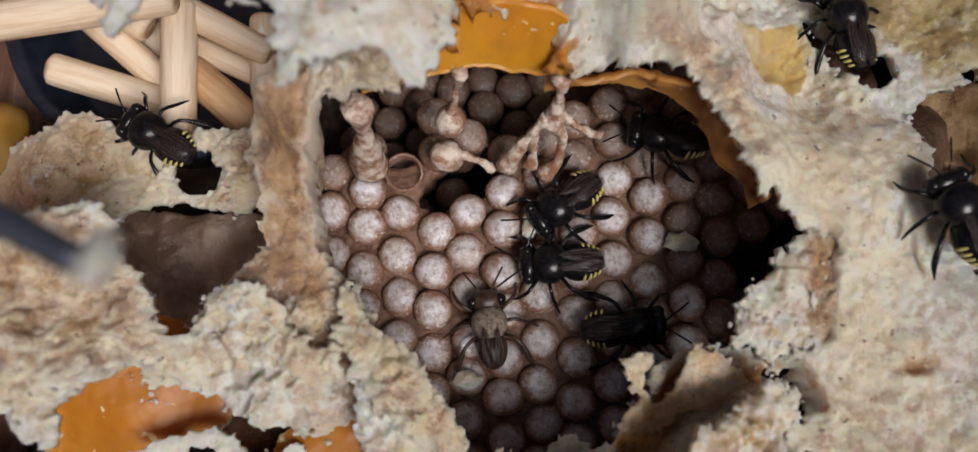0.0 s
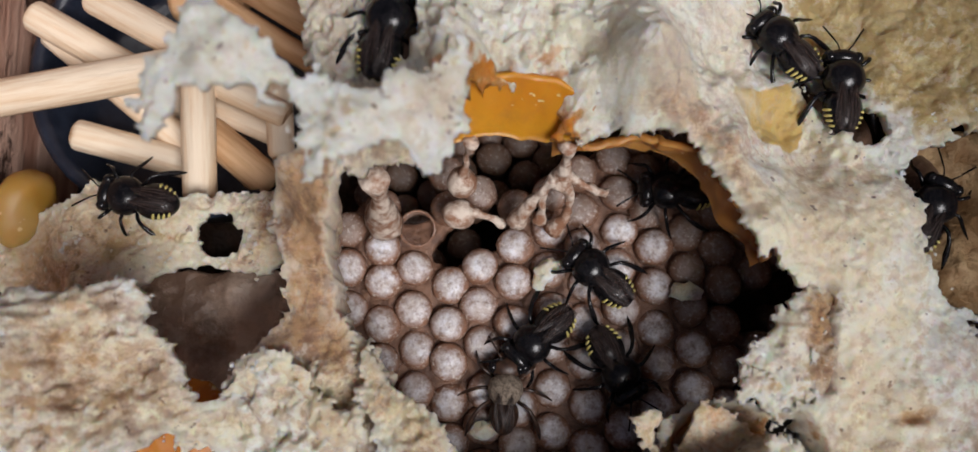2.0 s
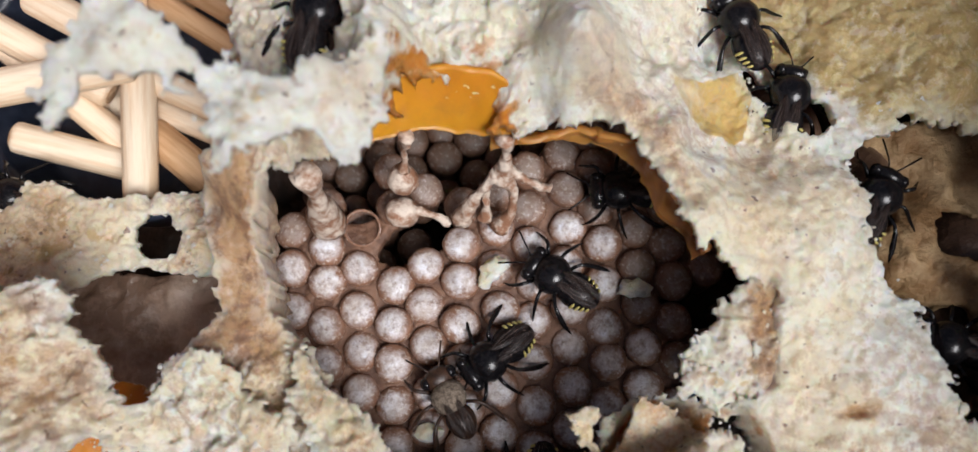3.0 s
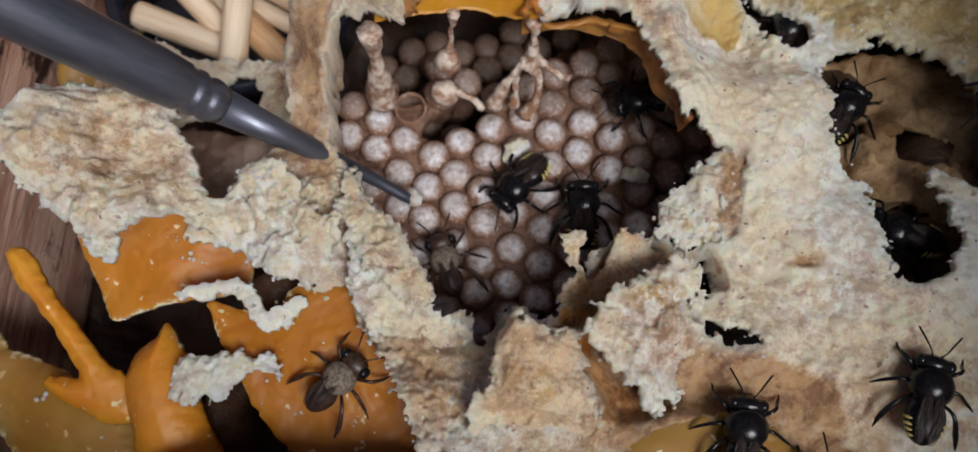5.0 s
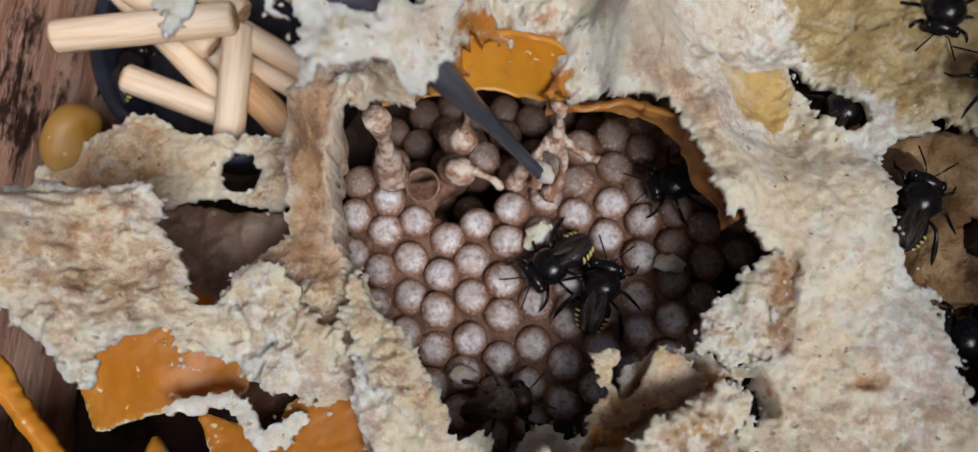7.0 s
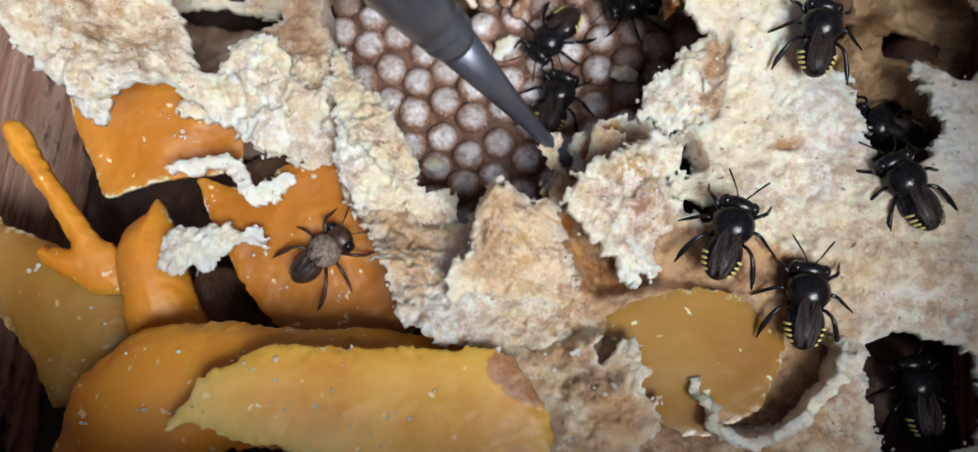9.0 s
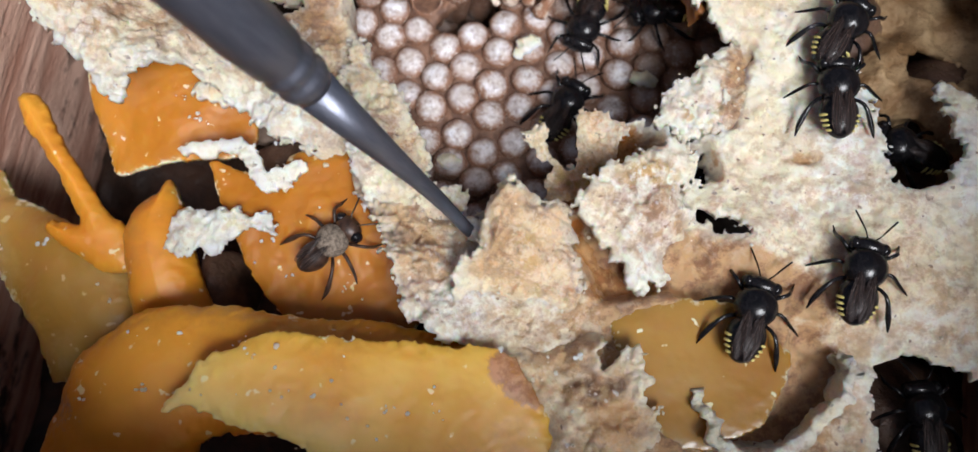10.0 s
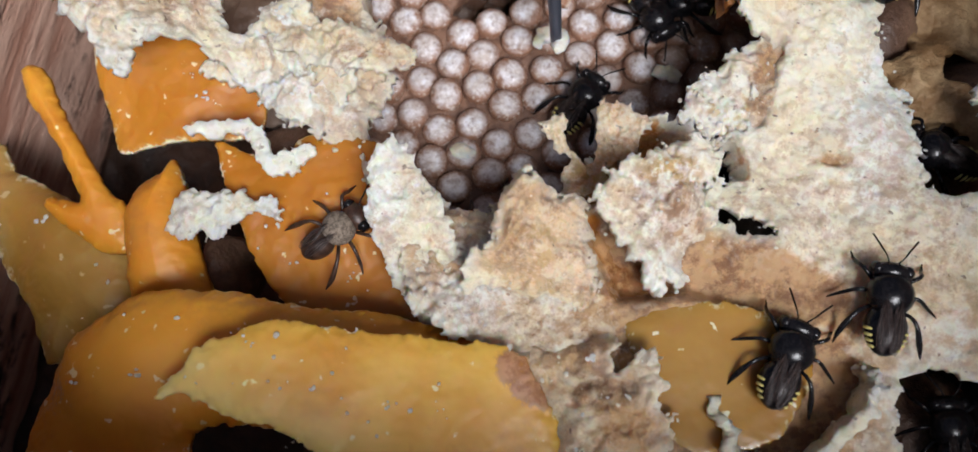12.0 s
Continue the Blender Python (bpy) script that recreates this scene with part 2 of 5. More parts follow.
WOOD = wood_material()
HONEY = amber_material("clear_honey", (0.30, 0.13, 0.015), (0.40, 0.20, 0.045), 0.9, 0.25)
STICK = plain_material("stick_wood", (0.76, 0.56, 0.36), (0.88, 0.74, 0.56), 0.6, 0.6, relief=0.08, relief_scale=1.5, stretch=(1.0, 1.0, 0.08))
STICK_OLD = plain_material("old_stick_wood", (0.56, 0.31, 0.14), (0.72, 0.47, 0.26), 0.6, 0.6, relief=0.08, relief_scale=1.5, stretch=(1.0, 1.0, 0.08))
STICK_END = plain_material("stick_end_grain", (0.42, 0.24, 0.12), (0.66, 0.46, 0.28), 0.8, 0.75, relief=0.12, relief_scale=2.0)
PLASTIC = plain_material("black_plastic", (0.012, 0.016, 0.028), (0.022, 0.028, 0.045), 0.3, 0.3, relief=0.03)
STEEL = plain_material("dull_steel", (0.10, 0.11, 0.14), (0.16, 0.17, 0.21), 0.2, 0.38, metal=0.7, relief=0.02, stretch=(1, 1, 0.2))
TABLE = plain_material("table_wood", (0.22, 0.15, 0.1), (0.32, 0.23, 0.16), 0.05, 0.6)
BLACK = plain_material("black_chitin", (0.004, 0.004, 0.005), (0.010, 0.009, 0.010), 1.2, 0.2, relief=0.004, relief_scale=5.0)
BLACK.node_tree.nodes["Principled BSDF"].inputs["Specular IOR Level"].default_value = 0.3
FUZZ = plain_material("grey_brown_fuzz", (0.10, 0.075, 0.055), (0.25, 0.20, 0.15), 2.4, 0.85, relief=0.05, relief_scale=4.0)
BROWN_CHITIN = plain_material("brown_chitin", (0.02, 0.011, 0.008), (0.06, 0.03, 0.018), 1.2, 0.4, relief=0.01, relief_scale=4.0)
YELLOW = plain_material("yellow_chitin", (0.50, 0.42, 0.10), (0.66, 0.58, 0.22), 2.0, 0.45, relief=0.01)


def wing_material():
    mat, t, b = shader("wing_film", 0.45)
    b.inputs["Specular IOR Level"].default_value = 0.25
    b.inputs["Base Color"].default_value = (0.04, 0.027, 0.024, 1)
    b.inputs["Alpha"].default_value = 0.55
    co = mm_coords(t)
    vo = t.nodes.new("ShaderNodeTexVoronoi")
    vo.feature = "DISTANCE_TO_EDGE"
    vo.inputs["Scale"].default_value = 0.45
    t.links.new(co, vo.inputs["Vector"])
    ra = t.nodes.new("ShaderNodeMapRange")
    ra.inputs[1].default_value, ra.inputs[2].default_value, ra.inputs[3].default_value, ra.inputs[4].default_value = 0.0, 0.05, 0.6, 0.3
    t.links.new(vo.outputs["Distance"], ra.inputs[0])
    t.links.new(ra.outputs[0], b.inputs["Alpha"])
    return mat


WING = wing_material()


# ---- shape tools, all in millimetres ----
def hash2(i, j, seed):
    v = np.sin(i * 127.1 + j * 311.7 + seed * 74.7) * 43758.5453
    return v - np.floor(v)


def value_noise(x, y, seed):
    i, j = np.floor(x), np.floor(y)
    u, v = x - i, y - j
    u, v = u * u * (3 - 2 * u), v * v * (3 - 2 * v)
    a, b, c, d = hash2(i, j, seed), hash2(i + 1, j, seed), hash2(i, j + 1, seed), hash2(i + 1, j + 1, seed)
    return (a + (b - a) * u) * (1 - v) + (c + (d - c) * u) * v


def fbm(x, y, size, octaves=4, seed=0, rough=0.5):
    """Fractal noise, about -1 to 1; size: its largest features in millimetres."""
    out, amp, total = 0.0, 1.0, 0.0
    for k in range(octaves):
        out = out + amp * (2 * value_noise(x / size * 2**k + 17.3 * k, y / size * 2**k - 9.1 * k, seed + k) - 1)
        total += amp
        amp *= rough
    return out / total * 1.6


def smooth_loop(points, n=5):
    """A closed Catmull-Rom curve through the points."""
    p = np.array(points, float)
    a, b, c, d = np.roll(p, 1, 0), p, np.roll(p, -1, 0), np.roll(p, -2, 0)
    out = []
    for s in np.arange(n) / n:
        out.append(0.5 * (2 * b + (c - a) * s + (2 * a - 5 * b + 4 * c - d) * s**2 + (3 * b - a - 3 * c + d) * s**3))
    return np.stack(out, 1).reshape(-1, 2)


def inside(x, y, points, n=5, margin=14.0):
    """Signed distance to a closed outline, positive inside; far from it simply -margin."""
    loop = smooth_loop(points, n)
    out = np.full(x.shape, -margin)
    lo, hi = loop.min(0) - margin, loop.max(0) + margin
    near = (x > lo[0]) & (x < hi[0]) & (y > lo[1]) & (y < hi[1])
    px, py = x[near], y[near]
    best, odd = np.full(px.shape, 1e9), np.zeros(px.shape, bool)
    for (ax, ay), (bx, by) in zip(loop, np.roll(loop, -1, 0)):
        dx, dy = bx - ax, by - ay
        s = np.clip(((px - ax) * dx + (py - ay) * dy) / (dx * dx + dy * dy + 1e-9), 0, 1)
        best = np.minimum(best, (px - ax - s * dx) ** 2 + (py - ay - s * dy) ** 2)
        if ay != by:
            odd ^= ((ay > py) != (by > py)) & (px < (bx - ax) * (py - ay) / (by - ay) + ax)
    out[near] = np.where(odd, 1, -1) * np.sqrt(best)
    return out


def spread(x, y, marks, power=3.0, soft=6.0):
    """Heights spread smoothly between marks of (x, y, height)."""
    top, low = 0.0, 0.0
    for mx, my, mz in marks:
        w = 1.0 / ((x - mx) ** 2 + (y - my) ** 2 + soft) ** (power / 2)
        top, low = top + w * mz, low + w
    return top / low


def mesh_of(name, verts, faces, mat, smooth=True):
    me = bpy.data.meshes.new(name)
    me.from_pydata([tuple(v) for v in np.asarray(verts) * MM], [], faces)
    me.materials.append(mat)
    me.polygons.foreach_set("use_smooth", [smooth] * len(me.polygons))
    me.update()
    return me


def part(name, me, parent=None, label=""):
    ob = new(name, me)
    ob.parent = parent
    return tagged(ob, label)


def largest_patch(cell):
    """Only the largest connected patch of a net."""
    todo, best = set(map(tuple, np.argwhere(cell))), []
    while todo:
        stack = [todo.pop()]
        patch = list(stack)
        while stack:
            i, j = stack.pop()
            for p in ((i + 1, j), (i - 1, j), (i, j + 1), (i, j - 1)):
                if p in todo:
                    todo.remove(p)
                    stack.append(p)
                    patch.append(p)
        if len(patch) > len(best):
            best = patch
    out = np.zeros(cell.shape, bool)
    rows = np.array(best)
    out[rows[:, 0], rows[:, 1]] = True
    return out


def sheet(name, bounds, step, edge_of, top_of, thick, mat, masks=None, jag=0.5, jag_size=1.6, seed=1, droop=0.5, bend=0.8, grain=0.1):
    """A torn sheet with thickness over a fine net. edge_of: distance inside its outline; top_of: its height; masks: named marks."""
    x0, x1, y0, y1 = bounds
    x, y = np.meshgrid(np.arange(x0, x1 + step, step), np.arange(y0, y1 + step, step))
    d = edge_of(x, y) + jag * fbm(x, y, jag_size, 3, seed, 0.7) + jag * 1.3 * fbm(x, y, jag_size * 4, 2, seed + 5) + 0.7 * jag * fbm(x, y, 0.9, 2, seed + 3, 0.9)
    gy, gx = np.gradient(d, step)
    size = np.sqrt(gx**2 + gy**2) + 1e-6
    move = np.where(d < 0.3 * step, np.clip(0.3 * step - d, 0, 1.2 * step), 0)
    vx, vy = x + gx / size * move, y + gy / size * move
    keep = d > -0.8 * step
    cell = keep[:-1, :-1] & keep[1:, :-1] & keep[1:, 1:] & keep[:-1, 1:]
    cell = largest_patch(cell)
    used = np.zeros(keep.shape, bool)
    for a, b in ((0, 0), (1, 0), (1, 1), (0, 1)):
        used[a : a + cell.shape[0], b : b + cell.shape[1]] |= cell
    index = np.full(keep.shape, -1)
    index[used] = np.arange(used.sum())
    dd = np.clip(d, 0, 10)
    z = top_of(vx, vy) - droop * np.exp(-dd / bend) + grain * (fbm(vx, vy, 1.3, 2, seed + 31) + fbm(vx, vy, 0.8, 1, seed + 37))
    t = (thick(vx, vy) if callable(thick) else thick) * (0.35 + 0.65 * np.clip(dd / 2.0, 0, 1))
    top = np.stack([vx[used], vy[used], z[used]], 1)
    low = np.stack([vx[used], vy[used], (z - t)[used]], 1)
    n = len(top)
    q = np.stack([index[:-1, :-1][cell], index[:-1, 1:][cell], index[1:, 1:][cell], index[1:, :-1][cell]], 1)
    edges = np.concatenate([q[:, [0, 1]], q[:, [1, 2]], q[:, [2, 3]], q[:, [3, 0]]])
    key = np.sort(edges, 1)
    code = key[:, 0] * n + key[:, 1]
    _, first, count = np.unique(code, return_index=True, return_counts=True)
    rim = edges[first[count == 1]]
    sides = np.stack([rim[:, 1], rim[:, 0], rim[:, 0] + n, rim[:, 1] + n], 1)
    faces = np.concatenate([q, q[:, ::-1] + n, sides])
    me = bpy.data.meshes.new(name)
    v = np.concatenate([top, low]) * MM
    me.vertices.add(len(v))
    me.vertices.foreach_set("co", v.ravel())
    me.loops.add(faces.size)
    me.loops.foreach_set("vertex_index", faces.ravel().astype(np.int32))
    me.polygons.add(len(faces))
    me.polygons.foreach_set("loop_start", np.arange(0, faces.size, 4, dtype=np.int32))
    me.polygons.foreach_set("use_smooth", np.ones(len(faces), bool))
    me.update(calc_edges=True)
    me.validate()
    marks = dict(masks or {})
    if "fresh" not in marks:
        marks["fresh"] = lambda x, y, d: np.exp(-np.clip(d, 0, 9) / 1.5)
    for key, fn in marks.items():
        val = fn(vx, vy, d)[used]
        me.attributes.new(key, "FLOAT", "POINT").data.foreach_set("value", np.concatenate([val, val]).astype(np.float32))
    me.materials.append(mat)
    return new(name, me)


def torn(x, y, size, seed):
    """Torn layers with little cliffs, and spongy pits."""
    n = fbm(x, y, size, 5, seed, 0.6)
    z = sum(h * np.tanh((n - th) / 0.05) for th, h in ((-0.4, 0.55), (0.05, 0.4), (0.5, 0.5)))
    pits = np.clip((fbm(x, y, 1.8, 3, seed + 7, 0.7) - 0.3) / 0.3, 0, 1)
    fluff = np.abs(fbm(x, y, 1.6, 4, seed + 17, 0.75)) + 0.5 * fbm(x, y, 0.9, 2, seed + 19, 0.8)
    return 0.7 * z - 0.6 * pits + 0.3 * fluff


class Shape:
    """Collects tubes, blobs and boxes into one mesh."""

    def __init__(self):
        self.v, self.f = [], []

    def tube(self, points, radii, seg=8, cap=True, fine=1):
        if fine > 1:
            rad = list(radii) if isinstance(radii, (list, tuple)) else [radii] * len(points)
            p = np.array([(*q, r) for q, r in zip(points, rad)], float)
            p = np.concatenate([2 * p[:1] - p[1:2], p, 2 * p[-1:] - p[-2:-1]])
            out = []
            for a, b, c, d in zip(p, p[1:], p[2:], p[3:]):
                for s in np.arange(fine) / fine:
                    out.append(0.5 * (2 * b + (c - a) * s + (2 * a - 5 * b + 4 * c - d) * s**2 + (3 * b - a - 3 * c + d) * s**3))
            out.append(p[-2])
            points, radii = [q[:3] for q in out], [max(0.05, float(q[3])) for q in out]
        pts = [Vector(p) for p in points]
        base, up = len(self.v), Vector((0, 0, 1))
        for k, p in enumerate(pts):
            d = (pts[min(k + 1, len(pts) - 1)] - pts[max(k - 1, 0)]).normalized()
            if abs(d.dot(up)) > 0.95:
                up = Vector((1, 0, 0))
            a = d.cross(up).normalized()
            b = a.cross(d)
            r = radii[k] if isinstance(radii, (list, tuple)) else radii
            for s in range(seg):
                w = 2 * math.pi * s / seg
                self.v.append(tuple(p + (a * math.cos(w) + b * math.sin(w)) * r))
        for k in range(len(pts) - 1):
            for s in range(seg):
                i, j = base + k * seg + s, base + k * seg + (s + 1) % seg
                self.f.append((i, i + seg, j + seg, j))
        if cap:
            self.f.append(tuple(base + s for s in range(seg)))
            self.f.append(tuple(base + (len(pts) - 1) * seg + s for s in reversed(range(seg))))
        return self

    def blob(self, c, r, seg=16, rings=10, bend=None):
        base = len(self.v)
        for k in range(1, rings):
            w = math.pi * k / rings
            for s in range(seg):
                u = 2 * math.pi * s / seg
                p = [math.cos(w), math.sin(w) * math.cos(u), math.sin(w) * math.sin(u)]
                if bend:
                    p = bend(*p)
                self.v.append(tuple(c[n] + r[n] * p[n] for n in range(3)))
        for k in range(rings - 2):
            for s in range(seg):
                i, j = base + k * seg + s, base + k * seg + (s + 1) % seg
                self.f.append((i, i + seg, j + seg, j))
        for end, row in ((1, 0), (-1, rings - 2)):
            p = [end, 0, 0]
            if bend:
                p = bend(*p)
            self.v.append(tuple(c[n] + r[n] * p[n] for n in range(3)))
            tip = len(self.v) - 1
            for s in range(seg):
                i, j = base + row * seg + s, base + row * seg + (s + 1) % seg
                self.f.append((tip, i, j) if end > 0 else (tip, j, i))
        return self

    def box(self, lo, hi):
        base = len(self.v)
        self.v += [(x, y, z) for z in (lo[2], hi[2]) for y in (lo[1], hi[1]) for x in (lo[0], hi[0])]
        self.f += [tuple(base + i for i in q) for q in ((0, 2, 3, 1), (4, 5, 7, 6), (0, 1, 5, 4), (2, 6, 7, 3), (0, 4, 6, 2), (1, 3, 7, 5))]
        return self

    def mesh(self, name, mat, smooth=True):
        return mesh_of(name, self.v, self.f, mat, smooth)

    def rough(self, amount, size, seed=0, fine=0.0):
        """Uneven the surface a little."""
        off = Vector((seed * 7.7, seed * 3.1, seed * 1.3))
        self.v = [tuple(Vector(p) + amount * noise.noise_vector(Vector(p) / size + off) + fine * noise.noise_vector(Vector(p) / (0.35 * size) - off)) for p in self.v]
        return self


# ---- the box and what it stands on ----
def hive_box():
    box = tagged(new("hive_box"), "open reddish-brown wooden hive box, inner walls scorched and sticky, two unseen walls raised for shade", "hive box", kind="structure")
    # the unseen east and front walls stand higher only to shade the wax
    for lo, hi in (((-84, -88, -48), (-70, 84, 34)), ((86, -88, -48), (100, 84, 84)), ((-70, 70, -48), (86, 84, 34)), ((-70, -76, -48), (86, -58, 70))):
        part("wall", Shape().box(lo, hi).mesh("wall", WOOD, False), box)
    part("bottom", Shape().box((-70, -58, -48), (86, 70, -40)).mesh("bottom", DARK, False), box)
    return box


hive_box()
tagged(new("table", Shape().box((-320, -300, -74), (340, 300, -48.0)).mesh("table", TABLE, False)), "plain wooden table under the hive box", "table", kind="structure")

# ---- the wax crust over the nest ----
CRUST_OUTLINE = [
    (-22, 66), (-21, 45), (-20, 32), (-23, 27), (-24.8, 24), (-23.2, 18.2), (-24.5, 13), (-26.9, 9.6), (-28.4, 8.4), (-32.1, 4),
    (-33.6, 7.8), (-35.7, 12.7), (-37.2, 16.6), (-42.8, 15.5), (-49.8, 14.6), (-52, 12.1), (-54.4, 6.2), (-56, 3), (-52, 1.6),
    (-48.5, -0.8), (-45.1, -2.5), (-40.4, -6.3), (-39.3, -2.5), (-36.8, -2.3), (-34.6, -0.6), (-29.7, -1.7), (-26.9, -3.1),
    (-22.3, -5), (-19.6, -6.5), (-13.1, -8.3), (-11.5, -9.6), (-9.8, -12.9), (-5.5, -18.1), (-3.3, -23.3), (1.8, -27.4), (8, -29),
    (12, -34), (16, -42), (18, -71), (84, -71), (84, 66),
]
COMB_HOLE = [
    (-18.6, 21.2), (-17.8, 13.8), (-13.7, 8.7), (-12, 3.5), (-12.6, -2), (-12.8, -7), (-10, -9.5), (-5, -9.5), (0, -12), (4, -11), (8, -6.6), (12.2, -6),
    (17.8, 0.3), (21.1, 2.9), (27, 2.2), (32.4, 3.2), (33.8, 6), (34, 10), (34.2, 13.4), (31.8, 15), (29.6, 16.6), (28, 18.4), (26.3, 20.7), (24, 25), (21.6, 29.2),
    (18, 31.6), (14, 31.2), (10, 31.4), (7, 31.8), (7.3, 33.8), (4.8, 35.2), (-0.6, 35.6), (-3.6, 34.8), (-5.6, 32.6), (-8.5, 30), (-11, 28.5), (-13.2, 26.6), (-16.6, 25.2),
]
SIDE_HOLES = [
    [(46.8, 28.9), (50.7, 32.1), (58, 33), (66, 28), (68, 18), (64.5, 13), (60, 14.6), (61.6, 8.4), (61.6, 2.7), (58.9, -0.6), (55.2, 0.7), (53.2, 5), (51.6, 10), (49.5, 15), (47.6, 20)],
    [(-13.6, 38), (-10.5, 36.6), (-8.4, 40), (-8.8, 45), (-12.4, 46), (-14, 42)],
    [(53.3, -24.7), (54.7, -21.6), (60.1, -20.4), (66, -22.7), (67, -30.4), (60, -35), (54.2, -32.3)],
    [(29.1, 0.3), (31.1, -1.4), (32.3, -3.2), (30.9, -6), (30, -6.5), (30.7, -3.4)],
    [(31.4, -7.6), (34, -8.5), (37, -9.2), (35, -9.5), (32.8, -9.1)],
    [(37.4, 40.2), (39.6, 34.6), (42.2, 31.4), (44.8, 32.6), (45.2, 35), (43, 37), (40.4, 38.6)],
]
HEIGHTS_EAST = [
    (25, 5.6, 20), (31.6, 17.3, 21), (42, 1, 20), (50.6, -27, 19.5), (37, -9.5, 21), (47, 3, 19.5), (29, 12, 20.5), (27, -26, 20),
    (17, -19, 20), (9, -30, 20), (20, 0, 17), (25.6, 25, 24.5), (50, 42, 12), (44, 25, 18), (54, 10, 18), (65, -5, 19), (34, 36, 10.5),
    (24.6, 31, 25), (24.5, 37, 22), (30, 31.5, 16.5), (36.5, 31.6, 12.4), (42, 31, 13), (47, 31, 14.6), (47, 35, 13), (34, 43, 9), (40, 41, 10), (28, 42, 14),
    (40, 23, 19), (35, 18, 19.5), (50, 28, 15), (60, 36, 13), (60, -45, 17), (30, -45, 20), (70, 25, 17), (26.4, 20.5, 26.6), (24.5, 25.5, 24), (21.5, 30, 21.5), (31, 15.5, 22),
]
HEIGHTS_WEST = [
    (-4.7, -12, 18), (-27, 8, 18), (-40, -4, 27), (-52, 8, 29), (5, 32.5, 18.5), (-2, 32.6, 18.5), (11, 32, 18.5), (17, 32, 19.5), (0, 35.5, 24), (8, 35.5, 24.5), (18, 35, 27), (-9, 28.5, 24), (-15, 27, 33), (-22, 28, 28), (-24.6, 24, 19),
    (-22, 14, 15), (-14, 8, 15), (-8, 0, 15), (2, -9, 12), (10, -7, 13), (15, 38, 35), (-5, 38, 40), (-27, -3, 15), (-15, -8, 15),
    (-40, 12, 25), (-3, -20, 19),
]
ORANGE_PATCH = [(-6.5, 30), (-4.6, 34), (-3.4, 36.9), (-0.6, 38), (5.7, 37.6), (9, 35.8), (7.2, 34), (5.2, 33), (4.4, 31), (-1, 30.5)]
BROWN_SLOPE = [(15, 33.5), (14, 37), (17, 40), (22, 36), (25, 30), (28, 22), (25.5, 22), (23, 27.6), (19, 32)]
YELLOW_PATCH = [(26.4, 37.6), (30.9, 38.6), (37.6, 41), (37.2, 38.6), (35.6, 32.4), (32.8, 31.4), (28.8, 33.4)]
HONEY_POOL = [(23.7, -22.8), (28.7, -19.7), (35.4, -18.6), (42, -21.8), (43.1, -25.7), (40.5, -30.9), (35, -34.3), (29.6, -33.9), (25.9, -27.9)]
TAN_FIELD = [(36, 48), (39, 41.5), (43.4, 37.6), (46.6, 35), (49, 32), (58, 30), (70, 24), (83, 30), (84, 64), (38, 64)]


PILLAR = [(-30, 8), (-24, 9), (-17, 7), (-16, 16), (-17, 25), (-19, 29), (-24, 29), (-26, 20)]
POOL_RIM = [(34, -28.4), (34.6, -31), (35.6, -33.4), (39.5, -34.7), (43, -33.6), (46, -31.6), (49, -28), (50.4, -24), (49, -21.6)]
POOL_YARD = [(34, -28), (35, -33), (39.5, -35), (46, -32), (50, -27), (50.4, -23), (47, -20), (43.5, -20), (43, -26), (40, -31)]
RECESS = [(12.8, -8.6), (16.5, -3.2), (19.6, 1), (23.4, 2.6), (26, 2.8), (31.2, 1.6), (33.4, -3), (30.2, -2.8), (27.2, -1.4), (23.5, -2.8), (19.6, -6), (16.7, -8.8)]
BAND = [(34.6, 14.6), (34.3, 8.9), (33.8, 4.6)]
STAIN_AND_SHADE = [(18, -12), (24, -11.5), (31, -10.5), (40, -11.5), (46, -14), (47, -19), (36, -17.5), (28, -18), (21, -21)]


def along(x, y, points):
    """Distance to an open line of points."""
    best = np.full(np.shape(x), 1e9)
    for (ax, ay), (bx, by) in zip(points, points[1:]):
        s = np.clip(((x - ax) * (bx - ax) + (y - ay) * (by - ay)) / ((bx - ax) ** 2 + (by - ay) ** 2), 0, 1)
        best = np.minimum(best, np.hypot(x - ax - s * (bx - ax), y - ay - s * (by - ay)))
    return best


def crust_edge(x, y):
    d = inside(x, y, CRUST_OUTLINE, 4)
    d = np.minimum(d, -inside(x, y, COMB_HOLE, 4))
    for hole in SIDE_HOLES:
        d = np.minimum(d, -inside(x, y, hole, 4))
    return d


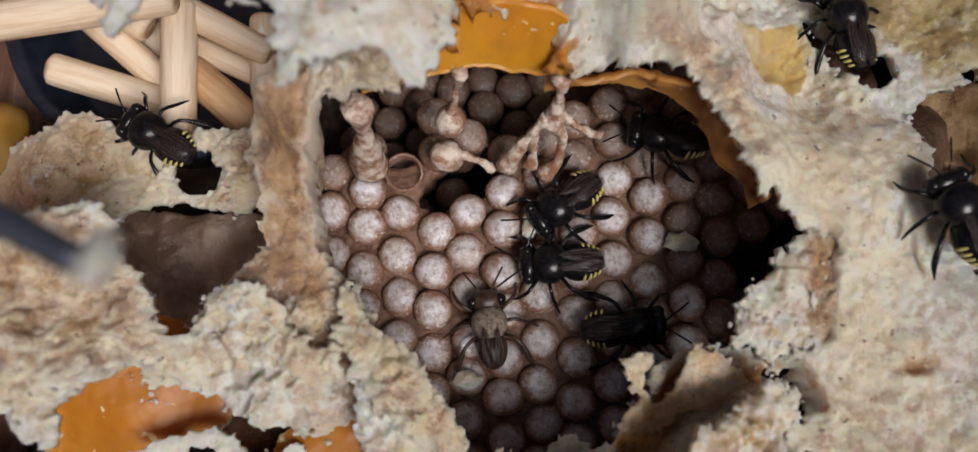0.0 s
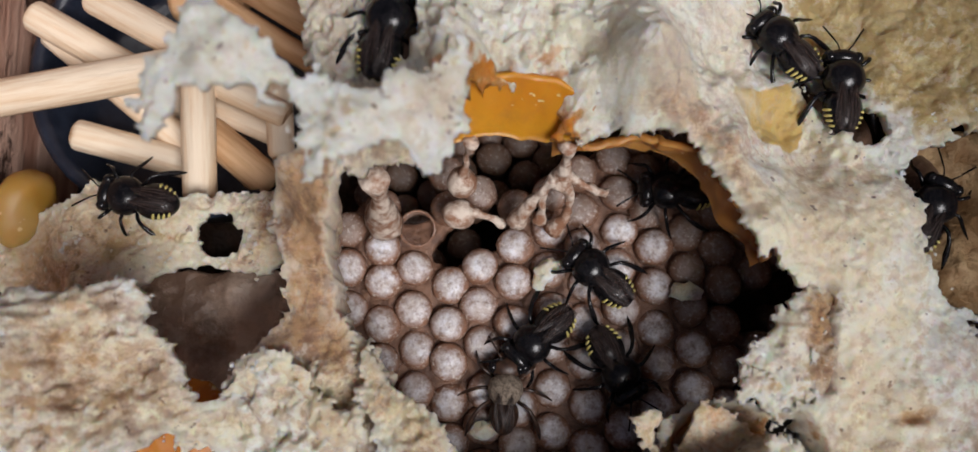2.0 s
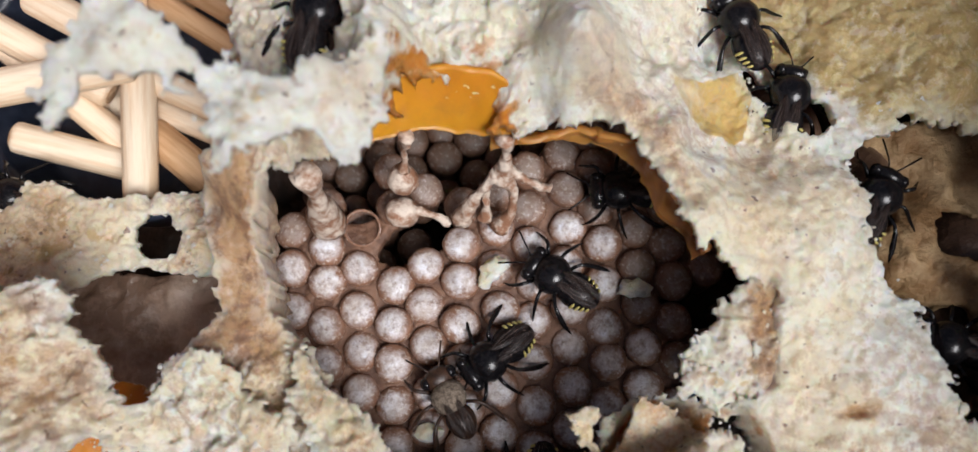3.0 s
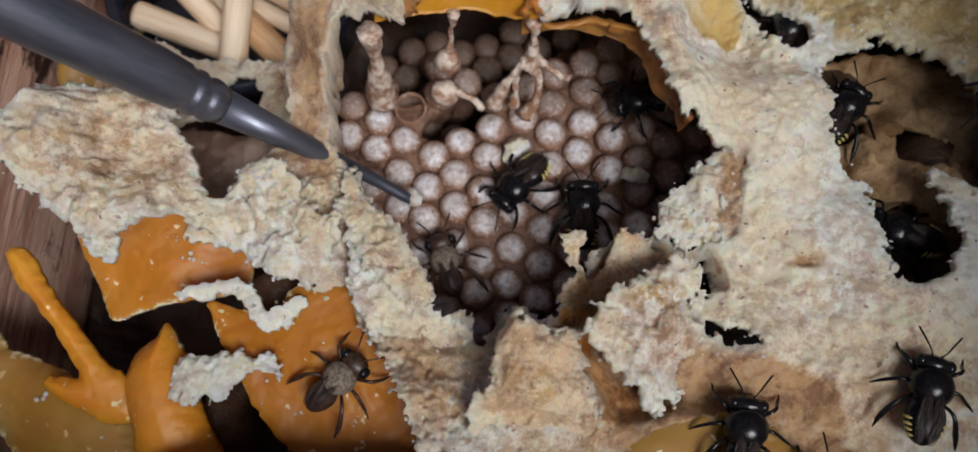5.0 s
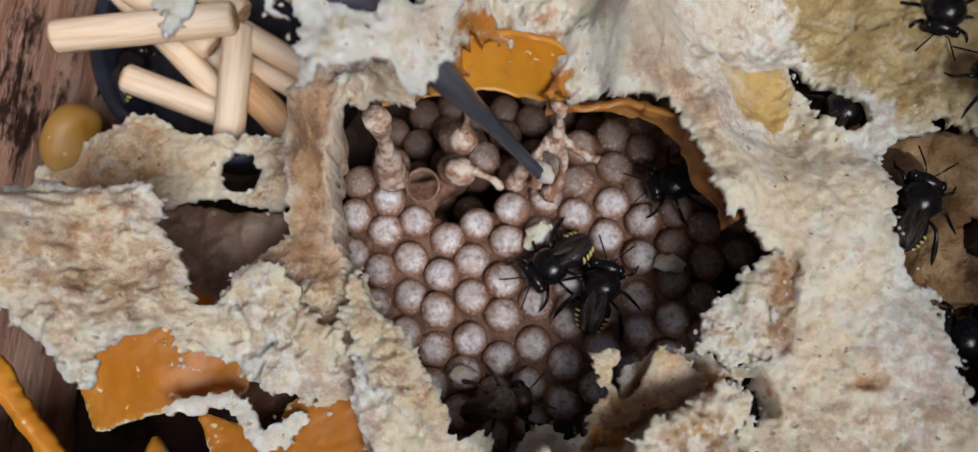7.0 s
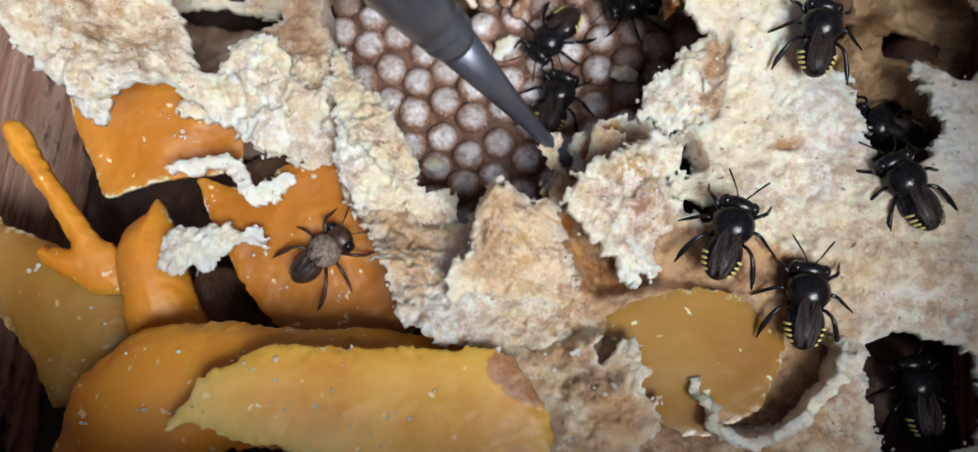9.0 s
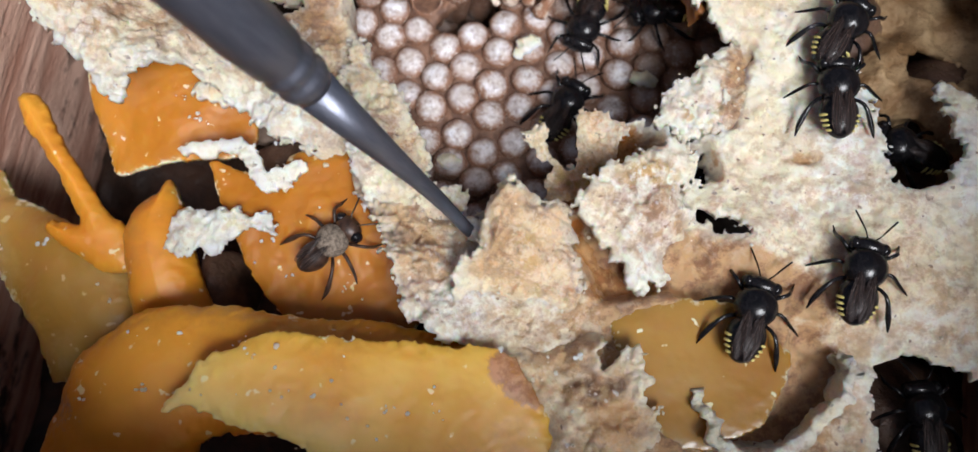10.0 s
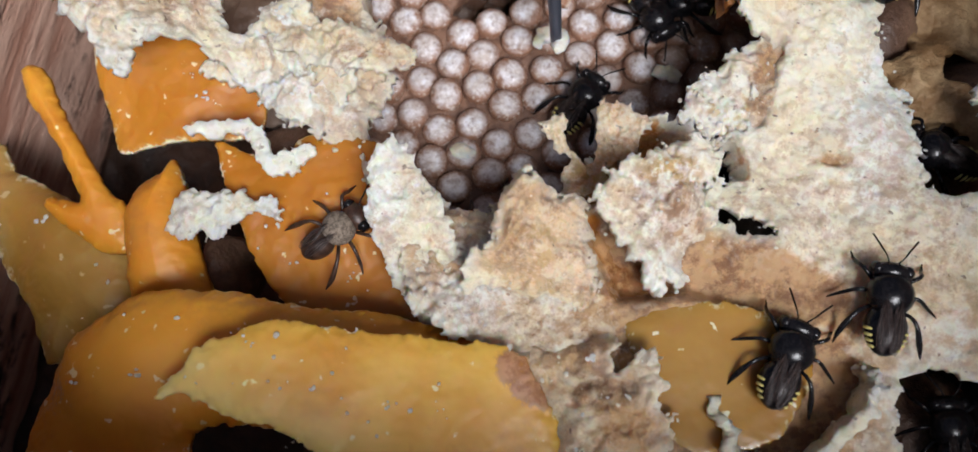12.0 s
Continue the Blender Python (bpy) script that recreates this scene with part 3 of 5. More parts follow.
def crust_top(x, y):
    z = spread(x, y, HEIGHTS_EAST + HEIGHTS_WEST)
    lumps = fbm(x, y, 13, 3, 3) * 2.0 + fbm(x, y, 3.2, 4, 8, 0.6) * 0.5 + np.minimum(0, fbm(x, y, 5, 3, 14)) * 0.9
    flat = np.clip(inside(x, y, HONEY_POOL, 4) / 1.5 + 0.3, 0, 1)
    rim = -1.6 * np.clip(inside(x, y, POOL_YARD, 4) / 1.5 + 0.3, 0, 1) - 1.2 * np.clip(inside(x, y, STAIN_AND_SHADE, 4) / 2.5, 0, 1)
    lumps = lumps * (0.7 + 0.8 * np.clip((10 - x) / 20, 0, 1) + 0.5 * np.clip((y - 24) / 8, 0, 1))
    lumps = lumps + np.clip((8 - x) / 16, 0, 1) * (1.9 * np.abs(fbm(x, y, 11, 3, 61)) - 0.7)
    band = np.clip(inside(x, y, ORANGE_PATCH, 4) / 1.2 + 0.2, 0, 1)
    layers = torn(x, y, 11, 91) * (0.28 + 1.0 * np.clip((14 - x) / 16, 0, 1) + 0.35 * np.clip((y - 26) / 8, 0, 1))
    lumps = (lumps + layers) * (1 - 0.85 * band) - 0.8 * band
    lumps = lumps * (1 - 0.7 * np.clip(inside(x, y, PILLAR, 4) / 3 + 0.3, 0, 1))
    crease = np.exp(-((along(x, y, [(16.5, -11.6), (19, -15), (22, -18.6), (29, -16.8), (36, -17.5)]) / 1.4) ** 2))
    return z + lumps * (1 - 0.9 * flat) - 2.2 * flat + rim - 3.0 * crease - 3.5 * np.clip(inside(x, y, RECESS, 4) / 1.5 + 0.3, 0, 1) - 1.6 * np.exp(-((along(x, y, BAND) / 0.8) ** 2)) - 1.4 * np.exp(-(((x - 43) / 1.5) ** 2 + ((y - 0.9) / 0.5) ** 2))


def crust_amber(x, y, d):
    rim = np.exp(-np.clip(d, 0, 9) / 2.4) * np.clip(-inside(x, y, COMB_HOLE, 4) < 6, 0, 1) * (y > 16)
    rim = rim * (inside(x, y, ORANGE_PATCH, 4) > -3)
    seam = 0.5 * np.exp(-((along(x, y, [(16.5, -11.6), (19, -15), (22, -18.6), (29, -16.8)]) / 1.8) ** 2))
    # orange under the recess browning, together the colour of its shade
    seam = np.maximum(seam, 0.35 * np.clip(inside(x, y, RECESS, 4) / 1.5 + 0.4, 0, 1))
    return np.maximum(0.6 * rim, seam)


def crust_yellow(x, y, d):
    m = 1.4 * np.clip(inside(x, y, YELLOW_PATCH, 4) / 0.6 + 0.4, 0, 1)
    # yellow lines paint the warm glow of light through thin wax in creases
    crease = np.exp(-((fbm(x, y, 9, 3, 61) / 0.09) ** 2)) * np.clip((12 - x) / 12, 0, 1)
    m = np.maximum(m, 0.22 * crease)
    return m


def crust_olive(x, y, d):
    return np.clip(inside(x, y, TAN_FIELD, 4) / 3 + 0.2, 0, 1)




def crust_brown(x, y, d):
    near = np.exp(-np.clip(d, 0, 9) / 2.5) * (inside(x, y, COMB_HOLE, 4) > -7) * (x < 10)
    west = 0.26 * np.clip((2 - x) / 16, 0, 1) * np.clip(1.3 - 1.2 * np.clip((-44 - x) / 8, 0, 1), 0, 1) + 0.46 * np.clip((-6 - y) / 12, 0, 1)
    # brown along the sunken crease paints in the shade there
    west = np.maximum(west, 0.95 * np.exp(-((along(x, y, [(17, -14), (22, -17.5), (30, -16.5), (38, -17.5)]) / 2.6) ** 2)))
    west = np.maximum(west, 0.7 * np.exp(-((along(x, y, [(45, -24), (45, -29), (41, -35)]) / 2.8) ** 2)))
    slope = 0.75 * np.clip(inside(x, y, BROWN_SLOPE, 4) / 2 + 0.4, 0, 1)
    west = np.maximum(west, slope)
    broad = np.clip(2.2 * fbm(x, y, 10, 4, 33) + 0.1, 0, 1) * np.clip((d - 0.6) / 1.5, 0, 1)
    west = west + broad * (0.08 + 0.26 * np.clip((14 - x) / 16, 0, 1))
    # the recess is browned for the shade lying in it
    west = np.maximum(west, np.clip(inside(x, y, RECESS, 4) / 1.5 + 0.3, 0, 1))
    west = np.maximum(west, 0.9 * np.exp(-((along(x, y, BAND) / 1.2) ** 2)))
    # stains around the pool, browned further for shade missing in that corner
    west = np.maximum(west, 1.35 * np.clip(np.maximum(inside(x, y, STAIN_AND_SHADE, 4), inside(x, y, POOL_YARD, 4)) / 2 + 0.4, 0, 1))
    west = west + 1.2 * np.exp(-(((x - 43) / 1.9) ** 2 + ((y - 0.9) / 0.8) ** 2))
    west = west + 0.9 * np.exp(-np.clip(-inside(x, y, HONEY_POOL, 4), 0, 13) / 5.5)
    return np.clip(west + np.maximum(1.2 * np.clip(inside(x, y, PILLAR, 4) / 4 + 0.4, 0, 1), 0.6 * near), 0, 1.4)


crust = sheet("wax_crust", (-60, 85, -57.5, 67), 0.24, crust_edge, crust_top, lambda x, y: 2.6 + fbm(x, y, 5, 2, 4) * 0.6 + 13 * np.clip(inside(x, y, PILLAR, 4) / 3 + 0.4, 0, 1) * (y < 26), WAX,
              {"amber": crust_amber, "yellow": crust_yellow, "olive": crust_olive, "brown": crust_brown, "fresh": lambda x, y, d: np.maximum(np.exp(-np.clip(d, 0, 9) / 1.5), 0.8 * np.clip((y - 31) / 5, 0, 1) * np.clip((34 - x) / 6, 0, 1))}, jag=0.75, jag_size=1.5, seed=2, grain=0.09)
tagged(crust, "pale crumbly wax crust with brown stains and painted shade, torn open over the brood", "hive wax", kind="structure")


def curtain(name, label, category, tops, lows, thick, mat, seed, wave=1.3, uneven=0.0):
    """A thin wall hung between an upper and a lower line."""
    n, m = 10 * (len(tops) - 1), 14
    u = np.linspace(0, len(tops) - 1, n)
    a, b = np.array(tops, float), np.array(lows, float)
    at = lambda p: np.stack([np.interp(u, np.arange(len(p)), p[:, k]) for k in range(3)], 1)
    a, b = at(a), at(b)
    s = Shape()
    side = np.cross(np.gradient(a, axis=0), b - a)
    side /= np.linalg.norm(side, axis=1)[:, None] + 1e-9
    for face in (0.5, -0.5):
        for k in range(m):
            w = k / (m - 1)
            p = a + (b - a) * w
            ragged = 0.25 + 0.75 * w
            p = p + side * (face * thick * (1 - 0.6 * w) + wave * fbm(u * 4, np.full(n, w * 3), 3, 3, seed)[:, None]) + (b - a) * (0.06 * ragged * fbm(u * 5, 0 * u, 2, 3, seed + 3))[:, None]
            s.v += [tuple(q) for q in p]
    for f in range(2):
        for k in range(m - 1):
            for j in range(n - 1):
                i = f * n * m + k * n + j
                q = (i, i + 1, i + n + 1, i + n)
                s.f.append(q if f else q[::-1])
    for j in range(n - 1):
        for k in (0, m - 1):
            i = k * n + j
            s.f.append((i, i + 1, i + 1 + n * m, i + n * m))
    return tagged(new(name, s.rough(uneven, 1.1, seed, 0.6 * uneven).mesh(name, mat)), label, category)


curtain("wax_sheet", "folded orange-brown wax sheet hanging under the crust edge", "hive wax",
        [(28.2, 17.6, 20.5), (26.4, 20.6, 23), (24.2, 25.2, 22.4), (21.8, 29.4, 20.4), (18, 32.2, 18.6), (12, 31.8, 17.4), (6, 32, 17)],
        [(27.4, 17.4, 17), (25.4, 20.3, 18.6), (23.4, 24.9, 18.4), (21.1, 29, 16.8), (17.6, 31.7, 15.4), (12, 31.5, 15), (6, 31.8, 15)], 1.0, AMBER_SHEET, 83)


curtain("wax_sheet", "smooth clear orange wax band along the crust edge", "hive wax",
        [(-13, 31, 22.6), (-7, 35.4, 23.2), (-3.5, 37.2, 23.4), (2, 37.8, 23.6), (6.4, 37.2, 23.4), (10.6, 35, 22.4)],
        [(-13.4, 28.8, 20.5), (-8.4, 30.8, 18.8), (-4, 32.1, 17.8), (0, 32.3, 17.6), (4.5, 32, 17.6), (9, 31.8, 18)], 0.8, AMBER_BAND, 87, 0.3)


# ---- dark nest mass deep below, its colour near black to paint the cavities' shade ----
def mass_top(x, y):
    return -29 + fbm(x, y, 16, 4, 21) * 3.5


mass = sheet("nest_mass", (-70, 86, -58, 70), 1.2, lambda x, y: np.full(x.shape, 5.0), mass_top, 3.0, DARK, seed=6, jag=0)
tagged(mass, "lumpy nest wax deep in the box, near black for the cavity shade", "hive wax", kind="structure")


# ---- brood comb: capped cells in a tight honeycomb ----
def cell_mesh(k, mat):
    rng = random.Random(40 + k)
    seg = 16
    k2 = rng.uniform(0.94, 1.04)
    prof = [(2.25, -9.0), (2.42, -3.0), (2.56, -1.1), (2.55, -0.5), (2.46, -0.12), (2.3, 0.1), (2.1, 0.26), (1.7, 0.5), (1.15, 0.7), (0.55, 0.8)]
    prof = [(r * k2, z) for r, z in prof]
    six = rng.random()
    v, f = [], []
    for n, (r, z) in enumerate(prof):
        for s in range(seg):
            w = 2 * math.pi * s / seg
            rr = r * (1 + 0.012 * math.cos(6 * w + 1.0) + 0.035 * math.sin(2 * w + six * 9) + rng.uniform(-0.015, 0.015))
            v.append((rr * math.cos(w), rr * math.sin(w), z + rng.uniform(-0.06, 0.06)))
    for n in range(len(prof) - 1):
        for s in range(seg):
            i, j = n * seg + s, n * seg + (s + 1) % seg
            f.append((i, j, j + seg, i + seg))
    v.append((rng.uniform(-0.2, 0.2), rng.uniform(-0.2, 0.2), 0.83))
    for s in range(seg):
        f.append(((len(prof) - 1) * seg + s, (len(prof) - 1) * seg + (s + 1) % seg, len(v) - 1))
    return mesh_of("cell", v, f, mat)


def open_cell_mesh():
    seg, v, f = 16, [], []
    prof = [(2.3, -9), (2.5, -1), (2.5, 0.1), (2.25, 0.15), (2.1, -1), (2.0, -7), (0.05, -7.2)]
    for r, z in prof:
        v += [(r * math.cos(2 * math.pi * s / seg), r * math.sin(2 * math.pi * s / seg), z) for s in range(seg)]
    for n in range(len(prof) - 1):
        for s in range(seg):
            i, j = n * seg + s, n * seg + (s + 1) % seg
            f.append((i, j, j + seg, i + seg))
    return mesh_of("open_cell", v, f, CELL)


CELL_MESHES = [cell_mesh(k, CELL) for k in range(6)]
OLD_SHADED_MESHES = [cell_mesh(k, CELL_OLD_SHADED) for k in range(6)]
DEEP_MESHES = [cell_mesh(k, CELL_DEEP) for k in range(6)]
OPEN_CELL = open_cell_mesh()
COMB_AREA = [(-22, 26), (-21, 12), (-18, -6), (-6, -17), (10, -16), (22, -4), (32, 4), (41, 14), (41, 28), (34, 37), (22, 40), (14, 38), (5, 29), (-4, 34), (-14, 34)]
GAP_IN_COMB = [(-8.6, 21.6), (-5.5, 25), (-2.5, 28.5), (2, 27), (-0.6, 22.6), (-5.5, 20.6)]
GAP_EAST = [(28.5, 16.6), (33, 18.8), (38.9, 19.6), (37, 12), (29.8, 12.2)]
GAP_DEEP = [(-14, 27), (-8, 28.5), (-8.3, 36), (-16, 36)]


def at_point(px, py, outline):
    return float(inside(np.array([px]), np.array([py]), outline, 3)[0])


def comb(name, label, base_z, shift, area, gaps, opened):
    rng = random.Random(int(base_z * 10) + 5)
    root = tagged(new(name), label, "brood comb")
    for k in range(-4, 15):
        for j in range(-12, 12):
            x = -15.7 + 4.46 * k + shift[0] + rng.uniform(-0.38, 0.38)
            y = 18.1 - 0.1 * k + (2.1 if k % 2 else 0) + 5.12 * j + shift[1] + rng.uniform(-0.38, 0.38)
            tilt = (rng.uniform(-9, 9), rng.uniform(-9, 9), rng.choice(range(0, 360, 60)))
            dz, pick = rng.uniform(-0.6, 0.5), rng.randrange(6)
            if at_point(x, y, area) < 0 or any(at_point(x, y, g) > 0 for g in gaps):
                continue
            dome = -0.004 * ((x - 8) ** 2 + (y - 14) ** 2) * 0.5
            # browner cells to the east and north, and below, stand in for rim shade
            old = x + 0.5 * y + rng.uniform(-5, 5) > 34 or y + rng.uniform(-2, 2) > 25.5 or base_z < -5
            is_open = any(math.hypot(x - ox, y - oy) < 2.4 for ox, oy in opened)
            c = part("open_cell" if is_open else "cell", OPEN_CELL if is_open else (DEEP_MESHES if base_z < -5 else OLD_SHADED_MESHES if old else CELL_MESHES)[pick], root)
            c.matrix_basis = pose(x * MM, y * MM, (base_z + dome + dz) * MM, *tilt)
    return root


comb("brood_comb", "round brood comb of pale capped cells with brown wax rims", 0.0, (0, 0), COMB_AREA, [GAP_IN_COMB, GAP_DEEP, GAP_EAST], [(-10.9, 24.7)])
LOWER_AREA = [(-20, 24), (-12, 18), (4, 18), (14, 26), (30, 30), (40, 30), (36, 44), (10, 46), (-16, 42)]
def comb_base_edge(x, y):
    d = inside(x, y, COMB_AREA, 4) - 1.0
    for gap in (GAP_IN_COMB, GAP_DEEP, GAP_EAST):
        d = np.minimum(d, -inside(x, y, gap, 4) - 0.5)
    return d


base = sheet("comb_wax", (-24, 43, -20, 42), 0.6, comb_base_edge, lambda x, y: -0.9 - 0.002 * ((x - 8) ** 2 + (y - 14) ** 2) + 0.3 * fbm(x, y, 3, 3, 71), 5.0, COMB_WAX, jag=0.3, seed=70)
tagged(base, "brown wax filling the gaps between the brood cells", "hive wax")
comb("lower_brood_comb", "lower brood comb of capped cells coloured dark for shade, seen through a gap", -11.0, (1.6, 2.2), LOWER_AREA, [[(-7, 19), (-3, 27), (3, 26), (0, 20)]], [])


# ---- torn wax flakes and honey pots ----
def wax_piece(name, label, category, outline, bounds, marks, thick, mat, jag=0.5, lump=0.6, seed=1, step=0.21, holes=(), masks=None, droop=0.5, smooth=3, bend=0.8, grain=0.1, ridge=1.6, grow=0.0):
    def edge(x, y):
        d = inside(x, y, outline, smooth) + grow
        for hole in holes:
            d = np.minimum(d, -inside(x, y, hole, 4))
        return d

    def top(x, y):
        return spread(x, y, marks, 3.0, 30.0 if ridge < 0.5 else 10.0) + lump * (fbm(x, y, 9, 3, seed + 2) * 1.5 + fbm(x, y, 2.2, 3, seed + 9) * 0.3 + 0.6 * ridge * (np.abs(fbm(x, y, 11, 3, seed + 4)) - 0.3)) + (0.7 * torn(x, y, 9, seed + 13) if ridge > 1 else 0)

    if mat in (WAX, WAX_PINK, WAX_WHITE, WAX_SALMON):
        grain = max(grain, 0.1)
        masks = dict(masks or {})
        # painted warm glow for the creases, as on the crust
        masks.setdefault("yellow", lambda x, y, d: 0.28 * np.exp(-((fbm(x, y, 9, 3, seed + 4) / 0.16) ** 2)))
        given = masks.get("brown", lambda x, y, d: 0 * x)
        masks["brown"] = lambda x, y, d: np.clip(given(x, y, d) + (0.15 if mat == WAX_WHITE else 0.5) * np.clip(2.2 * fbm(x, y, 8, 4, seed + 21) + 0.1, 0, 1) * np.clip((d - 0.5) / 1.5, 0, 1), 0, 1.4)
    ob = sheet(name, bounds, step, edge, top, thick, mat, masks, jag, 1.4, seed, droop, bend, grain)
    return tagged(ob, label, category)


OLD_WAX = [(9.4, -29.4), (12, -28), (15, -30), (16, -34), (13, -33.6), (10.6, -32)]


def edge_crust(x, y, d):
    return np.clip(np.exp(-np.clip(d, 0, 9) / 0.8) - 0.3 + 0.35 * fbm(x, y, 4, 2, 19), 0, 1)


ROOF_FLAP = [(-30.7, 28.5), (-28.2, 25.5), (-26, 27.9), (-22.8, 28.7), (-17.7, 27.6), (-17, 21.3), (-15.2, 20.8), (-12, 23.1), (-9.5, 24.6), (-7.2, 23.4),
             (-4.8, 25.2), (-3.6, 27), (-3.2, 31), (-3, 36), (-8.8, 31), (-12, 29.8), (-16.4, 31.4), (-23, 34.7), (-25, 38.8), (-28, 33.2)]
wax_piece("wax_flap", "torn pale wax flap overhanging the feeder and the brood", "wax flake", ROOF_FLAP, (-34, 4, 18, 42),
          [(-29, 29, 44), (-22, 31, 46), (-15, 24, 45), (-8, 27, 42), (-4, 23, 38), (-2, 33, 40)], 1.6, WAX_WHITE, 0.7, 1.2, 11, ridge=1.0, grain=0.05)

wax_piece("honey_pot_wall", "smooth orange honey pot wall, broken open", "honey pot", [(-53, 0.3), (-51.7, 6.1), (-34.2, 5.7), (-28.6, -2.4), (-29.4, -6.3), (-33.7, -8.2), (-40.5, -9.7), (-46.4, -11.9), (-48.2, -10)],
          (-56, -26, -14, 8), [(-48, 2, 13), (-46, -9, 7), (-38, -2, 12), (-31, -4, 9)], 2.0, AMBER, 0.15, 0.3, 15, grain=0.02, ridge=0.2, masks={"crust": edge_crust})

wax_piece("honey_pot_wall", "orange honey pot wall with pale crumbs, a bee standing on it", "honey pot",
          [(-33, -9), (-27, -9.5), (-20, -5), (-12, -5.1), (-7, -11.2), (-2.4, -19.8), (-2, -27.9), (-10.2, -28.3), (-18, -28.2), (-24, -23), (-27, -19)],
          (-36, 2, -32, -2), [(-26, -12, 11), (-17, -10, 13), (-10, -12, 13), (-8, -24, 9), (-18, -24, 8)], 2.2, AMBER, 0.2, 0.35, 18, grain=0.02, ridge=0.2, masks={"crust": edge_crust},
          holes=[[(-29.5, -4.5), (-27.9, -2.2), (-24.5, -3.5), (-22.3, -6.2), (-23.5, -9), (-26.2, -10), (-28.4, -8.3)]])

WEB = [(-49.5, -14), (-44.9, -11.8), (-40.4, -9.5), (-34.9, -7.9), (-30.1, -6.9), (-27.1, -7.8), (-24, -10.6), (-21.7, -10.3), (-20.4, -8)]
web = sheet("wax_web", (-54, -17, -18, -3), 0.22, lambda x, y: 0.85 + 0.3 * np.sin(x * 0.7) - along(x, y, WEB), lambda x, y: 14 + 0.6 * fbm(x, y, 5, 2, 23), 2.6, WAX, {"yellow": lambda x, y, d: 0.5 * np.clip((-34 - x) / 6, 0, 1)}, jag=0.5, jag_size=1.5, seed=23, grain=0.15)
tagged(web, "thin pale crumbly wax web between honey pots", "hive wax")

wax_piece("honey_pot_fold", "broad folded orange honey pot wall, oily and bulging", "honey pot",
          [(-43, -48), (-42.6, -43), (-40.8, -36.8), (-36.7, -33), (-33.7, -30.5), (-27.3, -28.8), (-20.8, -27.9), (-14.8, -27.8), (-9.8, -27.3), (-2.5, -27), (3.4, -27), (9.3, -27.4), (13, -30.9), (16.2, -38), (18, -58), (-20, -58), (-40, -56)],
          (-46, 22, -62, -24), [(-41, -44, 16), (-38, -37, 18.5), (-32, -32, 20), (-22, -29, 20), (-10, -28, 19), (2, -28, 20), (10, -29, 20), (-30, -37, 23.5), (-20, -33, 23), (-8, -31.5, 21), (-33, -44, 23), (-26, -42, 21), (-14, -38, 18), (0, -40, 16), (-30, -54, 14), (8, -50, 14), (-36, -52, 16)], 2.4, AMBER_FOLD, 0.2, 0.14, 27,
          grain=0.015, ridge=0.1, masks={"crust": lambda x, y, d: np.clip(edge_crust(x, y, d) - 0.25, 0, 1), "stain": lambda x, y, d: 0.55 * np.exp(-(((x + 40) / 3.5) ** 2 + ((y + 43) / 3) ** 2))}, droop=3.0, bend=1.6,
          holes=[[(-22.9, -44.6), (-16.3, -42.4), (-9.4, -43.8), (-6, -47.6), (-12, -51), (-21, -50.5)]])

# the lower left edge is painted paler, as if light came through it
wax_piece("honey_pot_lip", "bright amber lip of a torn honey pot, thin ragged edge", "honey pot",
          [(-25.5, -41.5), (-22.6, -36.5), (-18.2, -32.6), (-12.6, -30.4), (-3.7, -29.9), (2.9, -28.9), (9.5, -28), (14, -30.2), (17.4, -35.9), (18, -43), (10, -48), (0, -47), (-5.8, -43.6), (-12.1, -42), (-17, -41.2), (-21.9, -41)],
          (-30, 22, -52, -24), [(-25, -41, 25.8), (-22, -37, 26.6), (-17, -33.5, 26.4), (-10, -31.4, 25), (-2, -30.6, 24), (8, -29, 23.6), (14, -32, 23), (-15, -38, 26), (-6, -36, 25), (3, -35, 23.4), (-14, -41.4, 25.2), (-4, -43, 24), (8, -44, 23.6), (16, -40, 22)], 1.1, AMBER_LIGHT, 0.3, 0.1, 31,
          grain=0.015, ridge=0.1, masks={"crust": lambda x, y, d: np.clip(edge_crust(x, y, d) * (y < -34), 0, 1), "stain": lambda x, y, d: np.clip(inside(x, y, OLD_WAX, 3) / 1.5 + 0.5, 0, 1), "thin": lambda x, y, d: np.exp(-np.clip(d, 0, 12) / 3.5) * np.clip((-33 - y) / 5, 0, 1) * np.clip((2 - x) / 8, 0, 1)}, droop=0.6, bend=1.0)

wax_piece("honey_pot_shell", "pale yellow honey pot shell beside the box wall", "honey pot",
          [(-67, -13), (-62.7, -16.1), (-58.5, -17.6), (-51.3, -20), (-44.2, -22.8), (-38.6, -30.3), (-40, -37), (-45.7, -38.2), (-50, -40.9), (-55, -34.1), (-61.8, -28.7), (-68, -20)], (-71, -34, -46, -10),
          [(-62, -18, 6), (-52, -24, 9), (-44, -28, 9), (-48, -38, 5), (-58, -28, 5)], 2.0, AMBER_PALE, 0.2, 0.25, 35, grain=0.015, ridge=0.1, masks={"crust": edge_crust}, droop=2.5, bend=2.5)

